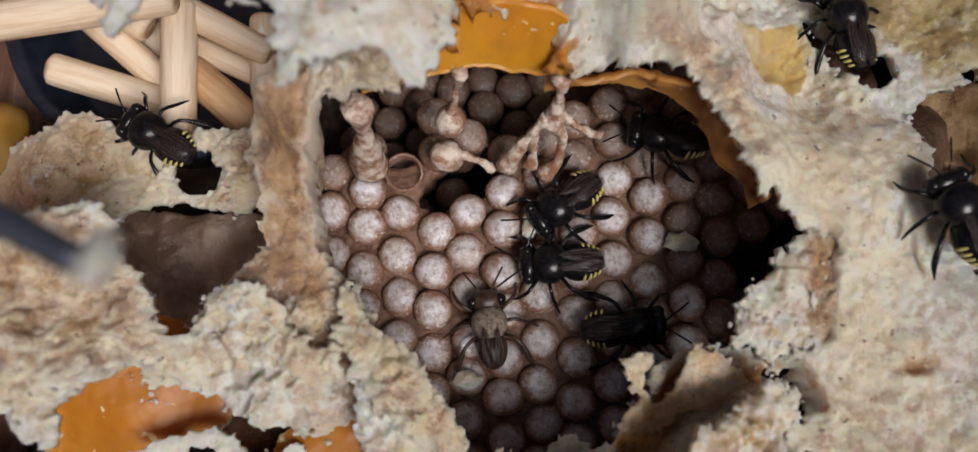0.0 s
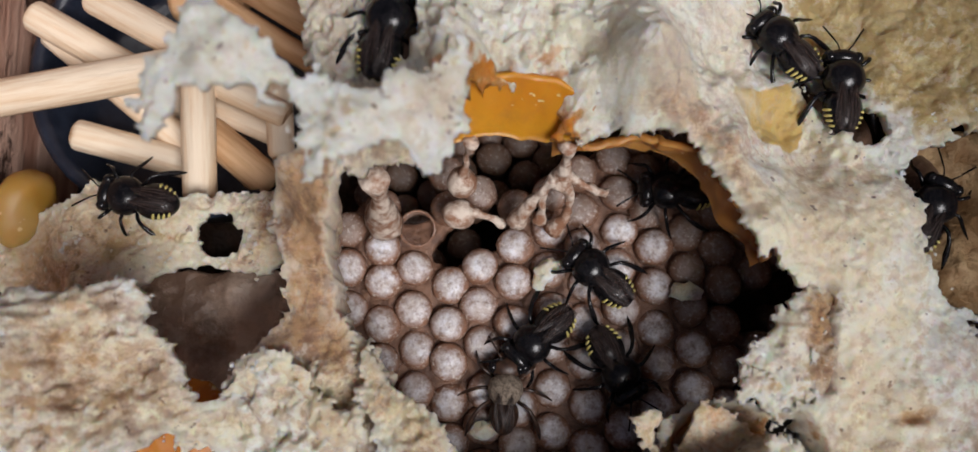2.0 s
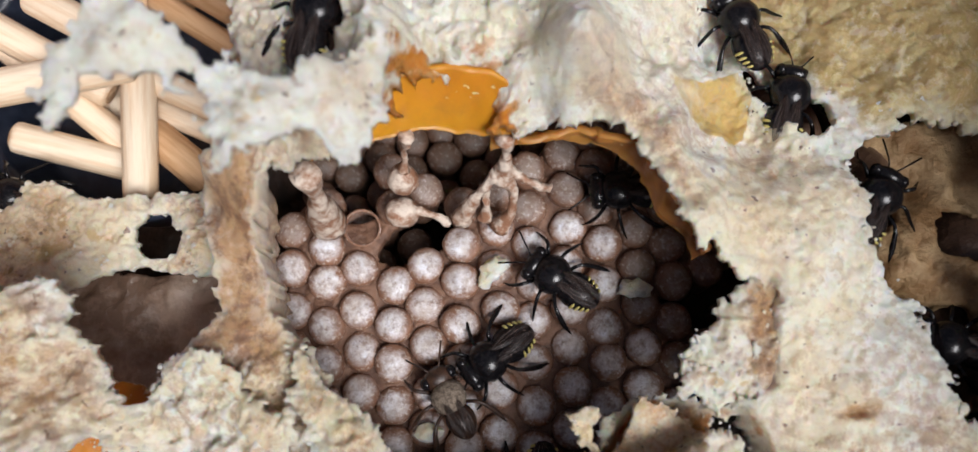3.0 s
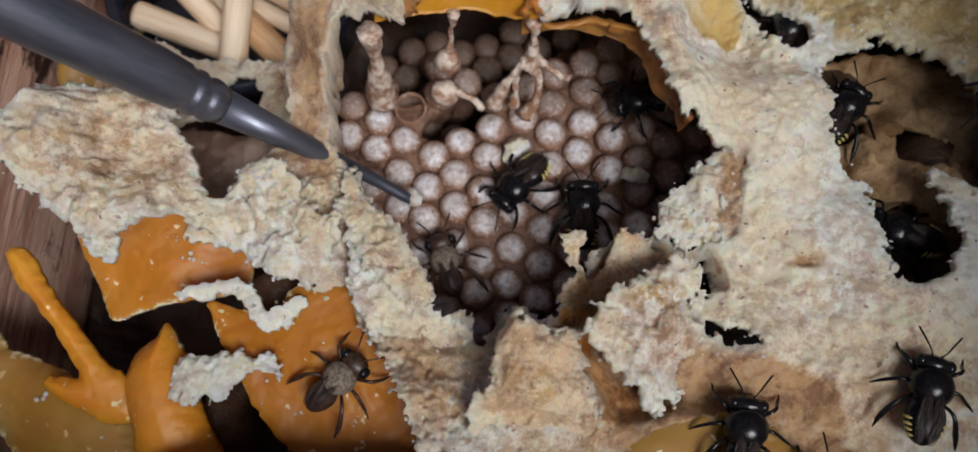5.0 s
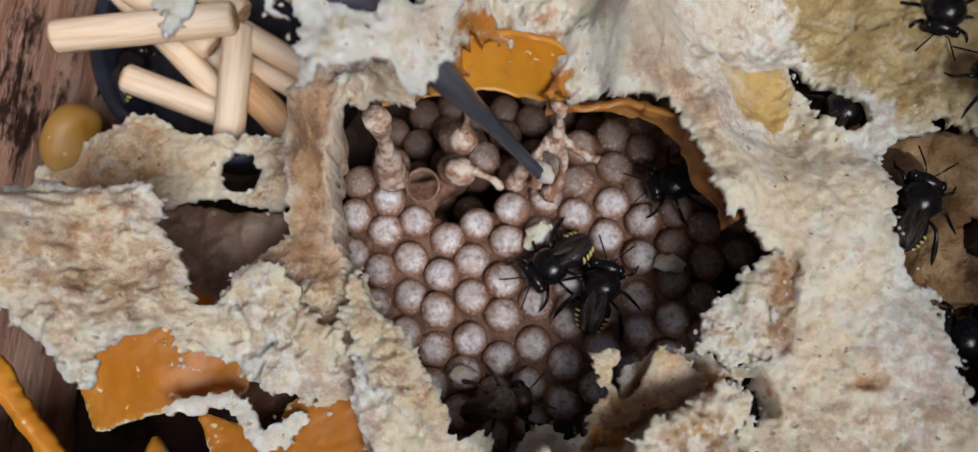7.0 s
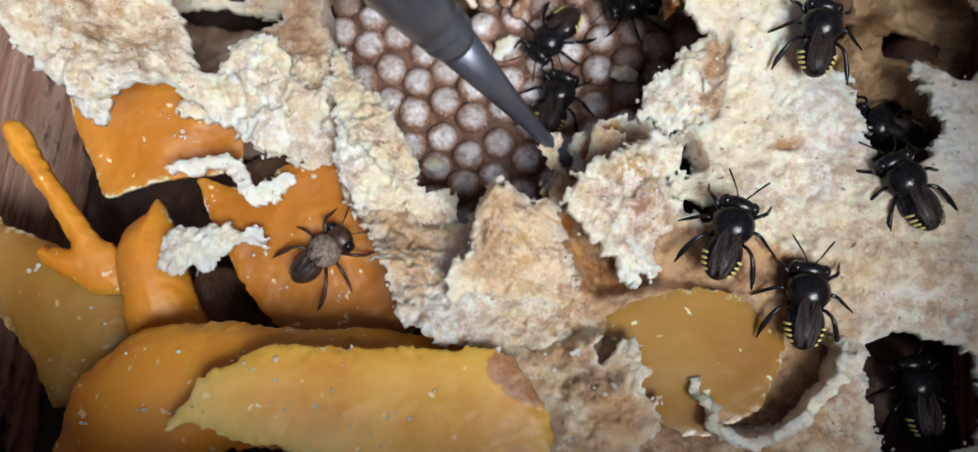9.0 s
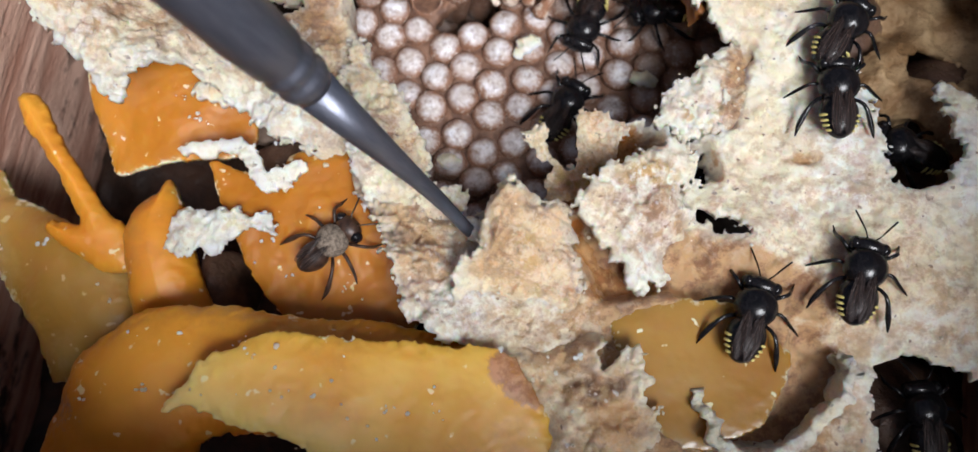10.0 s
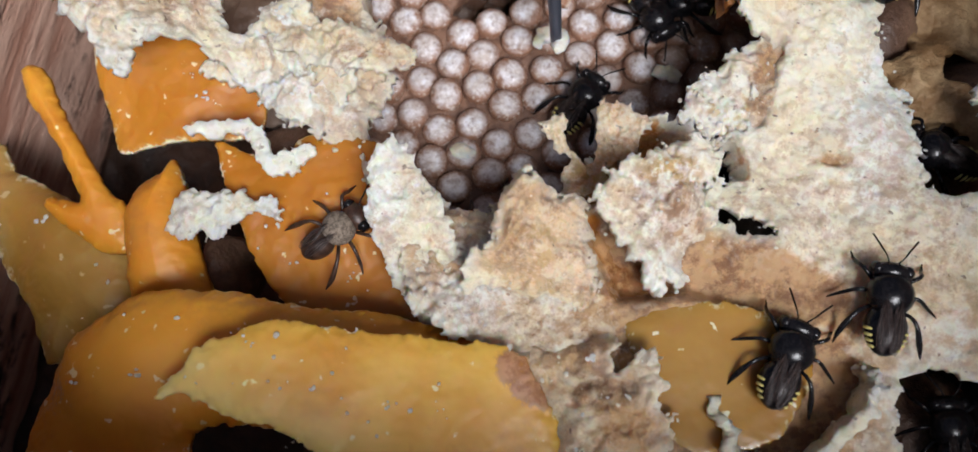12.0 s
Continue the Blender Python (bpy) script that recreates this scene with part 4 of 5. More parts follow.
LUMP_WEST = [(4.9, -25), (3.4, -21.1), (4.7, -17.3), (5.9, -11.2), (9.1, -9.5), (12.8, -10.6), (15.3, -10.8), (15.8, -13.2), (17.9, -16.2), (19.4, -18.4), (20.6, -19.8), (20.4, -21.4), (19, -24), (15.6, -27.9), (11.8, -28.4), (8.1, -25.4)]
wax_piece("wax_flake", "broad ragged wax flake stained pinkish brown below the brood", "wax flake", LUMP_WEST, (0, 28, -32, -5),
          [(4.6, -22, 19.5), (4.6, -17.5, 23), (6.5, -12, 24.5), (9, -10, 25.5), (13, -11, 25), (11, -17, 24.5), (14.6, -13.4, 23.4), (16.4, -17, 19.4), (18.4, -20, 16.5), (20, -21, 15), (15, -22, 19.5), (15, -27, 13.5), (11, -26, 16), (6, -25.5, 15.5)], 3.0, WAX_PINK, 0.7, 1.6, 41, ridge=3.0, bend=1.6, droop=1.4,
          # brown stain, stronger along the groove where shade is painted in
          masks={"brown": lambda x, y, d: np.exp(-((along(x, y, [(14, -9), (17.5, -14), (20, -20)]) / 2.0) ** 2)) * 0.6 + 0.3})

LUMP_EAST = [(15.1, -9.4), (17.9, -5.5), (21.3, -2.9), (25.2, -1), (29.2, -1.6), (30, -4.4), (29.3, -7.2), (31.4, -9.2), (32.2, -11.4), (28.8, -15.2), (24.9, -18.6), (22.6, -16.4), (19.3, -13.6), (16.9, -11.6)]
wax_piece("wax_flake", "thick crumbly wax flake, amber inside, beside a dark crevice", "wax flake", LUMP_EAST, (12, 36, -22, 3),
          [(15.4, -9.6, 25.5), (18, -6, 26), (21.5, -3.4, 25.5), (26, -1.6, 26), (29, -2.4, 24.5), (29.6, -6, 21), (31.4, -10, 18), (32, -11.5, 17), (25, -8, 22.5), (21, -9.5, 24), (28.5, -14, 17.5), (24.5, -18, 24.5), (22.6, -16, 25.5), (19.4, -13.4, 26), (17, -11.6, 26), (26, -12.6, 21)], 3.4, WAX, 0.7, 1.3, 43, ridge=2.6, bend=1.4, droop=1.2,
          masks={"brown": lambda x, y, d: 0.35 * np.clip(inside(x, y, [(22, -8), (29, -6), (31, -11), (26, -14)], 3) / 2, 0, 1), "yellow": lambda x, y, d: 0.55 * np.exp(-(((x - 24) / 5) ** 2 + ((y + 5.4) / 2.2) ** 2))})

LUMP_SOUTH = [(11.9, -30.5), (13.7, -26.1), (18.5, -23), (22.9, -24.9), (22.8, -26.6), (26, -25.6), (27.6, -27.8), (26.5, -30.7), (28.9, -33.4), (28, -36.7), (27.1, -42), (18.4, -44), (13.7, -38)]
wax_piece("wax_flake", "rough stained wax lump with a curled lip beside the honey pool", "wax flake", LUMP_SOUTH, (8, 33, -48, -19),
          [(12, -31, 20), (13.6, -26.4, 15.5), (18.5, -23.4, 14.5), (22.6, -25, 19), (17, -28, 20.5), (26, -26, 25.5), (27.2, -28, 25.5), (22.5, -28.5, 21.8), (26, -31, 22), (28.4, -34, 21), (19, -33, 23.5), (14, -37, 21), (22, -37, 22), (20, -42, 22)], 3.6, WAX_PINK, 0.7, 1.7, 47, ridge=3.0, bend=1.4, droop=1.2, masks={"brown": lambda x, y, d: 0.45 + 0 * x})

PLATE = [(-36.2, 0.1), (-32.2, 2.3), (-28.3, 8.0), (-27.0, 9.2), (-23.1, 8.8), (-20.9, 6.9), (-19.0, 4.2), (-15.3, 2.3), (-15.6, -1.3), (-19.9, -4.6), (-25.2, -3.6), (-30.7, -1.9), (-34.5, -1.5)]
wax_piece("wax_flake", "tan wax plate with a torn upper edge beside the emptied pocket", "wax flake", PLATE, (-37, -9, -9, 14),
          [(-36.2, 0.1, 16), (-27, 6, 19.5), (-24, 9.4, 19), (-19.5, 8.6, 19.6), (-16, 4, 19.4), (-13.6, 1, 19), (-15, -2.4, 14), (-20, -4, 12.6), (-25, -2.6, 12.6), (-30, -0.6, 13), (-22, 3.4, 18)], 2.2, WAX_PINK, 0.6, 0.9, 46, ridge=1.6, masks={"brown": lambda x, y, d: 0.05 + 0 * x})

SIDE_FLAKE = [(23.6, 5.4), (25.3, 8), (25.8, 9.3), (28.3, 9.6), (28.6, 12.2), (31, 13.5), (33.4, 14.6), (37, 13.6), (37, 3.6), (34, 0.8), (30.5, 0.6), (27.5, 0.8), (24.4, 2.8)]
wax_piece("wax_flake", "crumbly pale wax flake at the edge of the brood opening", "wax flake", SIDE_FLAKE, (20, 40, -4, 18),
          [(25, 5, 20), (30, 10, 20), (31, 5, 20), (33.6, 9, 17.6), (36, 4, 16.6), (36, 12, 16.6), (28, 2, 18.6), (32, 13, 19)], 2.4, WAX, 0.7, 0.7, 45, masks={"brown": lambda x, y, d: 0.9 * np.clip((x - 31.6) / 1.6, 0, 1)})

wax_piece("wax_shelf", "fibrous whitish wax shelf with a round hole beside the feeder", "hive wax",
          [(-68, 21), (-64.9, 26), (-56.2, 29.3), (-49.7, 31), (-43.4, 29), (-38, 29.6), (-31.9, 29.5), (-27, 29), (-26, 22), (-30, 19), (-38, 20.3), (-44.5, 17.8), (-50, 15.7), (-60, 15)], (-71, -22, 12, 34),
          [(-62, 22, 0), (-52, 25, 5), (-47, 20, 5), (-40, 26, 3), (-30, 25, 5), (-36, 20.6, 4)], 3.0, WAX_PINK, 0.35, 0.9, 49,
          holes=[[(-38.8, 24.6), (-37.6, 27), (-34.4, 26.4), (-32.4, 23.8), (-33.8, 21.2), (-37.2, 21.6)]])


def dusted(ob, count, seed):
    """Pale crumbs stuck on a smooth wall."""
    rng = random.Random(seed)
    net = ob.data.vertices
    s = Shape()
    for _ in range(count):
        p = net[rng.randrange(len(net) // 2)].co / MM
        r = rng.uniform(0.1, 0.3)
        for _ in range(rng.choice((1, 1, 2, 4))):
            q = p + Vector((rng.gauss(0, 0.5), rng.gauss(0, 0.5), 0))
            s.blob((q.x, q.y, p.z + 0.1), (r * rng.uniform(0.6, 1.4), r * rng.uniform(0.6, 1.4), 0.5 * r), 8, 5)
    tagged(part("crumbs", s.rough(0.15, 0.5, seed).mesh("crumbs", WAX), ob, "pale wax crumbs"), kind="stuff")


for n, ob in enumerate([o for o in scene.objects if o.name.startswith("honey_pot_")]):
    dusted(ob, (14, 22, 16, 30, 9)[n % 5], 60 + n)
for n, ob in enumerate([o for o in scene.objects if o.name.startswith(("wax_fla", "wax_shelf"))]):
    dusted(ob, 26, 80 + n)


COLUMN = [(-38.5, -11.5), (-35.2, -16.2), (-33.0, -20.7), (-28.8, -28.3), (-27.2, -30.4), (-37.5, -32.5), (-41.0, -25.6), (-43.1, -20.2), (-42.3, -16.3), (-40.1, -13.9)]
wax_piece("honey_pot", "rounded orange honey pot wall leaning among torn pieces", "honey pot", COLUMN, (-46, -24, -36, -8),
          [(-38, -12.6, 12), (-37.6, -16, 13.6), (-38, -21, 14.4), (-36, -26, 13), (-33, -31, 8), (-42, -20, 11.4), (-33, -20, 11.6)], 3.0, AMBER_FOLD, 0.12, 0.1, 77, ridge=0.1, grain=0.015, droop=3.6, bend=1.5,
          masks={"crust": lambda x, y, d: np.clip(edge_crust(x, y, d) * (y > -15), 0, 1)})

DRIP = [(-60.3, -4.7), (-58.5, -4.1), (-55.8, -7.2), (-52.3, -11.4), (-49.1, -14.7), (-45.7, -18.3), (-43.1, -19.6), (-41.2, -24.4), (-45.4, -24.9), (-52.3, -21.7), (-52.6, -20.6), (-48.5, -20.2), (-50.9, -16.1), (-54.7, -11.4), (-58.6, -7.8)]
wax_piece("wax_strand", "stretched amber wax strand flowing into a honey pot", "hive wax", DRIP, (-63, -36, -30, -1),
          [(-58.6, -5, 14.4), (-54, -10, 14), (-50, -15, 13), (-47, -20, 12), (-52, -20.5, 10.6), (-43, -22, 10), (-45, -25, 8)], 1.8, AMBER_FOLD, 0.15, 0.1, 79, grow=0.55, ridge=0.1, grain=0.015, droop=1.6, bend=0.9, masks={"crust": lambda x, y, d: 0 * x})


def amber_knob():
    s = Shape().blob((0, 0, 0), (3.4, 5.4, 5), 20, 14).rough(0.9, 4, 3)
    ob = tagged(new("wax_lump", s.mesh("wax_lump", AMBER_PALE)), "shiny yellow wax knob against the box wall", "hive wax")
    ob.matrix_basis = pose(-63.5 * MM, 29 * MM, -1.5 * MM, 0, 0, -12)
    return ob


amber_knob()


def comb_struts():
    a = Shape().tube([(7.6, 31.2, 18), (7.8, 30.6, 15.5), (7.7, 30.2, 13), (7.6, 29.6, 10.5), (7.4, 29, 9)], [1.1, 0.45, 0.7, 1.2, 1.4], 14, fine=6)
    a.tube([(7.8, 29.8, 11), (9.6, 29, 9.4), (11.6, 28.2, 8.4), (13.2, 27.8, 8)], [0.9, 0.5, 0.55, 0.7], 10, fine=6)
    a.tube([(7, 29.4, 10), (5.4, 28.4, 8.4), (3.6, 27, 5.4), (2.2, 25.6, 2)], [1.0, 0.65, 0.9, 1.4], 10, fine=6)
    a.tube([(7.6, 29.2, 9.6), (8.7, 27.6, 7), (8.4, 26, 4), (7, 24.6, 1)], [1.2, 0.6, 0.6, 1.3], 10, fine=6)
    a.tube([(5.2, 28.2, 8.2), (5.4, 26.8, 5), (5.2, 25.6, 2)], [0.5, 0.45, 1.1], 10, fine=6)
    tagged(new("wax_strut", a.rough(0.3, 1.4, 4, 0.18).mesh("wax_strut", STRUT)), "branching mottled wax strut holding the comb under the crust", "hive wax")
    b = Shape().tube([(-3.2, 31.6, 18.5), (-3.6, 31.2, 16), (-4, 30.6, 12.6), (-4.4, 30, 10.4)], [0.9, 0.4, 0.35, 0.9], 12, fine=6)
    b.blob((-4.6, 29.4, 8.2), (1.9, 1.9, 2.6), 16, 10).blob((-5.2, 26.4, 3.4), (2.1, 2.0, 2.2), 16, 10)
    b.tube([(-4.8, 26.6, 3.8), (-2.6, 26.4, 3.4), (-0.6, 25.8, 2), (0.4, 25.4, 0.8)], [1.2, 0.6, 0.45, 0.7], 10, fine=6)
    tagged(new("wax_strut", b.rough(0.25, 1.6, 5, 0.15).mesh("wax_strut", STRUT)), "wax strut with two rounded beads hanging on a thin neck", "hive wax")
    c = Shape().tube([(-13.6, 27, 21), (-14, 26.6, 14), (-14.6, 26, 7), (-15, 26, 1)], [1.6, 0.9, 1.8, 2.6], 14, fine=6)
    tagged(new("wax_strut", c.rough(0.6, 3, 6, 0.25).mesh("wax_strut", STRUT)), "lumpy wax strut at the edge of the comb", "hive wax")


comb_struts()


# ---- feeder with wooden sticks ----
def feeder():
    cx, cy, seg = -44.0, 49.5, 48
    v, f = [], []
    prof = [(0.1, -17), (17, -17), (18.5, -15), (20, -5.2), (21, -4), (22, -4.4), (21.6, -7), (19.8, -18.4), (0.1, -18.6)]
    for r, z in prof:
        v += [(cx + r * math.cos(2 * math.pi * s / seg), cy + r * math.sin(2 * math.pi * s / seg), z) for s in range(seg)]
    for n in range(len(prof) - 1):
        for s in range(seg):
            i, j = n * seg + s, n * seg + (s + 1) % seg
            f.append((i, j, j + seg, i + seg))
    return tagged(new("feeder_dish", mesh_of("feeder_dish", v, f, PLASTIC)), "shallow round black plastic feeder dish holding wooden sticks", "feeder dish")


feeder()


def stick(a, b, r, mat, label, seed):
    rng = random.Random(seed)
    a, b = Vector(a), Vector(b)
    n = (b - a).length
    s = Shape()
    ring = [(0.0, 0.72), (0.35, 0.95), (0.9, 1.0), (n * 0.5, 1.02), (n - 0.9, 1.0), (n - 0.35, 0.95), (n, 0.74)]
    s.tube([(0, 0, z) for z, _ in ring], [r * k for _, k in ring], 16)
    s.rough(0.16, 2.4, seed)
    ob = new("wooden_stick", s.mesh("wooden_stick", mat))
    ob.matrix_basis = Matrix.Translation(a * MM) @ (b - a).to_track_quat("Z", "Y").to_matrix().to_4x4()
    for z in (-0.05, n + 0.05):
        cap = Shape().tube([(0, 0, z - 0.06), (0, 0, z), (0, 0, z + 0.06)], [0.6 * r, 0.72 * r, 0.6 * r], 16).rough(0.1, 1.5, seed + 5)
        part("cut_end", cap.mesh("cut_end", STICK_END), ob, "darker end grain")
    return tagged(ob, label, "stick", "sticks in the feeder")


FRESH, OLD = "pale round wooden stick with a cut end in the feeder", "browned round wooden stick in the feeder"
for n, (a, b, r, old) in enumerate([
    ((-40.9, 48, -0.5), (-40.1, 29.8, -2), 2.3, 0), ((-58.6, 39.8, -3.4), (-43.5, 36.2, -8), 2.2, 0), ((-66, 42.3, 4), (-40, 47.2, 3.4), 2.5, 0),
    ((-62.8, 54.7, -3), (-44.1, 38.9, -8.4), 2.1, 0), ((-40.9, 40.6, -5.4), (-31, 32.2, -6), 2.5, 1), ((-44, 49.3, -2), (-29, 41.7, -3), 2.0, 0),
    ((-49.2, 51.1, -11), (-48.1, 40, -13), 2.1, 0), ((-64, 56, 0), (-46, 46, -4.6), 2.3, 0), ((-36, 61.5, -2), (-21.1, 52.3, -3), 2.4, 1),
    ((-41.5, 44.7, -6.4), (-30.7, 39.8, -7), 1.6, 0), ((-30.6, 47.7, -4), (-30.1, 36.4, -5), 1.9, 0), ((-47, 59.5, -6), (-36, 62, -7), 2.3, 1),
    ((-40.9, 59.9, -4.4), (-19.7, 46, -5), 1.7, 1), ((-55.4, 58, 1), (-40, 49.2, 0.6), 2.3, 0),
]):
    stick(a, b, r, STICK_OLD if old else STICK, OLD if old else FRESH, n)


# ---- more torn wax ----
wax_piece("pocket_floor", "smooth grey-brown floor of an emptied wax pocket", "hive wax", [(-52, 12), (-46, 4), (-36, -2), (-26, 4), (-24, 14), (-27, 20), (-40, 21), (-50, 20)], (-55, -20, -5, 28),
          [(-40, 10, -6), (-30, 14, -4), (-34, 4, -6), (-48, 16, -4), (-25, 10, -2)], 2.0, POCKET, 0.3, 1.0, 61, step=0.7)

CURL = [(8.7, -0.9), (11.2, 1), (12.3, -1.5), (14, -3.3), (15.3, -3.6), (15.3, -0.4), (14.8, 3.2), (18, 3.1), (21.8, 1), (20.5, -2), (18.2, -4.3), (16.9, -7.5), (14, -8.1), (12.7, -7.2), (13.1, -4), (10.5, -3)]
wax_curl = wax_piece("wax_curl", "thin curled salmon-tan wax flake with two lobes at the brood edge", "wax flake", CURL, (6, 25, -11, 6),
                     [(8.8, -1, 21), (11, 0.8, 21.4), (10.6, -2.4, 19), (13, -3.6, 17), (15, -4, 16), (15, 3, 21.6), (18, 2.8, 22), (21.4, 1, 22), (20, -2, 20.6), (17, 0, 19.4), (17.6, -4.4, 17.6), (16, -7.2, 14), (13.4, -7, 14)], 0.9, WAX_SALMON, 0.45, 0.6, 65, step=0.2, ridge=1.4,
                     masks={"fresh": lambda x, y, d: 0.6 * np.clip((x + 0.8 * y - 17) / 3, 0, 1)})

wax_piece("honey_pool", "shallow pool of clear amber honey with floating wax crumbs", "honey", [(33.6 + (x - 33.6) * 1.1, -26 + (y + 26) * 1.1) for x, y in HONEY_POOL], (20, 47, -38, -15),
          [(24, -22, 19.3), (42, -24, 19.1), (32, -33, 19.3)], 0.6, HONEY, 0.3, 0.08, 69, droop=0.2, grain=0.01, ridge=0, masks={"crust": lambda x, y, d: 0.7 * np.exp(-np.clip(d, 0, 9) / 0.5)})

wax_piece("inner_wall", "tan wax walls of emptied pots, coloured dim for the shade of a side cavity", "honey pot", [(46, 33), (70, 34), (70, 12), (64, -2), (52, -2), (48, 14)], (44, 72, -5, 36),
          [(49, 16, 6), (56, 18, 10), (62, 14, 11), (54, 8, 4), (66, 26, 7), (57, 30, 7), (60, 2, 0)], 3.0, SHADED_WAX, 0.4, 1.4, 73, step=0.6,
          holes=[[(46, 29.9), (50.7, 33), (54.6, 31), (54.4, 24), (50.4, 20.6), (46.5, 21.4)], [(58.6, 20.8), (61, 24.6), (65.1, 23), (65.3, 18.7), (60.1, 18)], [(54, 5), (56, 10), (60, 12.6), (63, 8), (62, -2), (56, -3), (54.4, 1)]],
          masks={"olive": lambda x, y, d: 0.8 + 0 * x, "brown": lambda x, y, d: 0.4 + 0 * x})

curtain("wax_curl", "curled ragged wax rim standing beside the honey pool", "hive wax",
        [(x + 0.4 * math.sin(3 * n), y + 0.4 * math.cos(5 * n), 20.6 + (-1.6, 0.4, 1.6, 1.8, 1.4, 2.2, 2.8, 1.6, -1.4)[n]) for n, (x, y) in enumerate(POOL_RIM)],
        [(x, y, 15.5) for x, y in POOL_RIM], 1.3, WAX, 95, 1.0, 0.55)

wax_piece("wax_strand", "white fibrous wax strand across the honey pots", "hive wax", [(-35.4, -17.5), (-32.1, -15.9), (-26.4, -15), (-21.9, -15.6), (-21.8, -18.2), (-25.6, -18), (-29.1, -20.2), (-32.9, -21.5), (-35.1, -20.3)], (-39, -19, -24, -12),
          [(-35, -19.6, 12.4), (-32, -18.6, 14), (-28, -17, 14.6), (-24, -17, 14.8)], 0.8, WAX, 0.7, 0.35, 38, grow=0.0, ridge=1.2, droop=1.2, bend=1.0)


def dark_pot(x, y, z, rx, ry, rz, seed):
    s = Shape().blob((0, 0, 0), (rx, ry, rz), 24, 16).rough(1.2, 6, seed)
    ob = tagged(new("old_pot", s.mesh("old_pot", BROWN)), "dim brown wax pot below the crust", "honey pot")
    ob.matrix_basis = pose(x * MM, y * MM, z * MM)


dark_pot(57, 8, -4, 12, 11, 12, 1), dark_pot(51, 27, -4, 8, 9, 12, 2), dark_pot(62, -27, -4, 11, 10, 12, 3), dark_pot(42, 36, -3, 8, 8, 10, 4)
dark_pot(-26, -6.5, -4, 6, 6, 10, 5), dark_pot(-33, -24, -8, 4, 6, 10, 7), dark_pot(66, 19, -4, 8, 8, 12, 6)


def crumbs(label, edge_of, top_of, bounds, count, seed, mat, drop=0.5):
    """Loose grains along the torn edges of a piece, fewer inside."""
    rng = np.random.default_rng(seed)
    px, py = rng.uniform(bounds[0], bounds[1], count), rng.uniform(bounds[2], bounds[3], count)
    edge = edge_of(px, py)
    keep = (edge > -0.1) & ((py < 12) | (px > 36)) & (rng.random(count) < 0.7 * np.exp(-np.abs(edge) / 1.2) + 0.002)
    px, py, edge = px[keep], py[keep], edge[keep]
    top = top_of(px, py) - drop * np.exp(-np.clip(edge, 0, 9) / 0.8)
    s = Shape()
    for x, y, z in zip(px, py, top):
        r = rng.uniform(0.1, 0.26)
        s.blob((x, y, z + 0.1 * r), (r * rng.uniform(0.8, 1.5), r * rng.uniform(0.8, 1.4), r * rng.uniform(0.6, 1.0)), 7, 5)
    return tagged(new("wax_crumbs", s.rough(0.3, 0.5, seed).mesh("wax_crumbs", mat)), label, "wax crumbs", kind="stuff")


crumbs("pale wax grains along the torn crust edges", crust_edge, crust_top, (-57, 66, -40, 45), 9000, 9, WAX)


BITS = [(6.0, 19.3, 1.3, 2.0, 35), (23.8, 16.3, 1.3, 2.1, -5), (-2.3, -0.7, 1.2, 1.8, 10), (5.4, 18.3, 1.2, 1.7, 60)]


def wax_bit(x, y, z, size, turn, seed):
    s = Shape().blob((0, 0, 0), (size, 0.6 * size, 0.35 * size), 18, 12).rough(0.35 * size, 0.9, seed, 0.12)
    ob = tagged(new("wax_bit", s.mesh("wax_bit", WAX)), "small pale wax bit lying on the brood cells", "wax bit", "loose wax bits")
    ob.matrix_basis = pose(x * MM, y * MM, z * MM, 0, 0, turn)


for n, bit in enumerate(BITS):
    wax_bit(*bit, n + 3)


# ---- stingless bees; each stands on the ground at its origin, head towards +x ----
def leg_points(side, k):
    """One leg from the thorax to the foot; k: 0 fore, 1 middle, 2 hind."""
    root = (1.3 - 1.2 * k, 1.2 * side, 1.1)
    knee = (2.7 - 2.5 * k, 3.1 * side, 2.2 - 0.1 * k)
    shin = ((3.7, -0.4, -4.4)[k], (3.7, 4.9, 4.3)[k] * side, 0.7)
    foot = ((4.8, -1.0, -6.0)[k], (4.0, 6.1, 4.8)[k] * side, 0.06)
    return [root, knee, shin, foot]


def wing_mesh(side, reach, wide_by):
    v, f = [], []
    nx, ny = 16, 7
    for i in range(nx + 1):
        s = i / nx
        wide = wide_by * math.sin(math.pi * min(1, 0.14 + s * 0.83)) ** 0.55 * (0.4 + 0.7 * s)
        for j in range(ny + 1):
            u = j / ny * 2 - 1
            y = 0.75 - 0.1 * s + wide * u
            v.append((-0.4 - reach * s, side * y, 4.1 - 0.75 * s * s - 0.1 * y * y + 0.09 * math.sin(7 * s + 4 * u) + 0.05 * side))
    for i in range(nx):
        for j in range(ny):
            a = i * (ny + 1) + j
            f.append((a, a + 1, a + ny + 2, a + ny + 1))
    n = len(v)
    v += [(x, y, z - 0.04) for x, y, z in v]
    f += [tuple(n + q for q in reversed(g)) for g in f]
    return mesh_of("wing", v, f, WING)


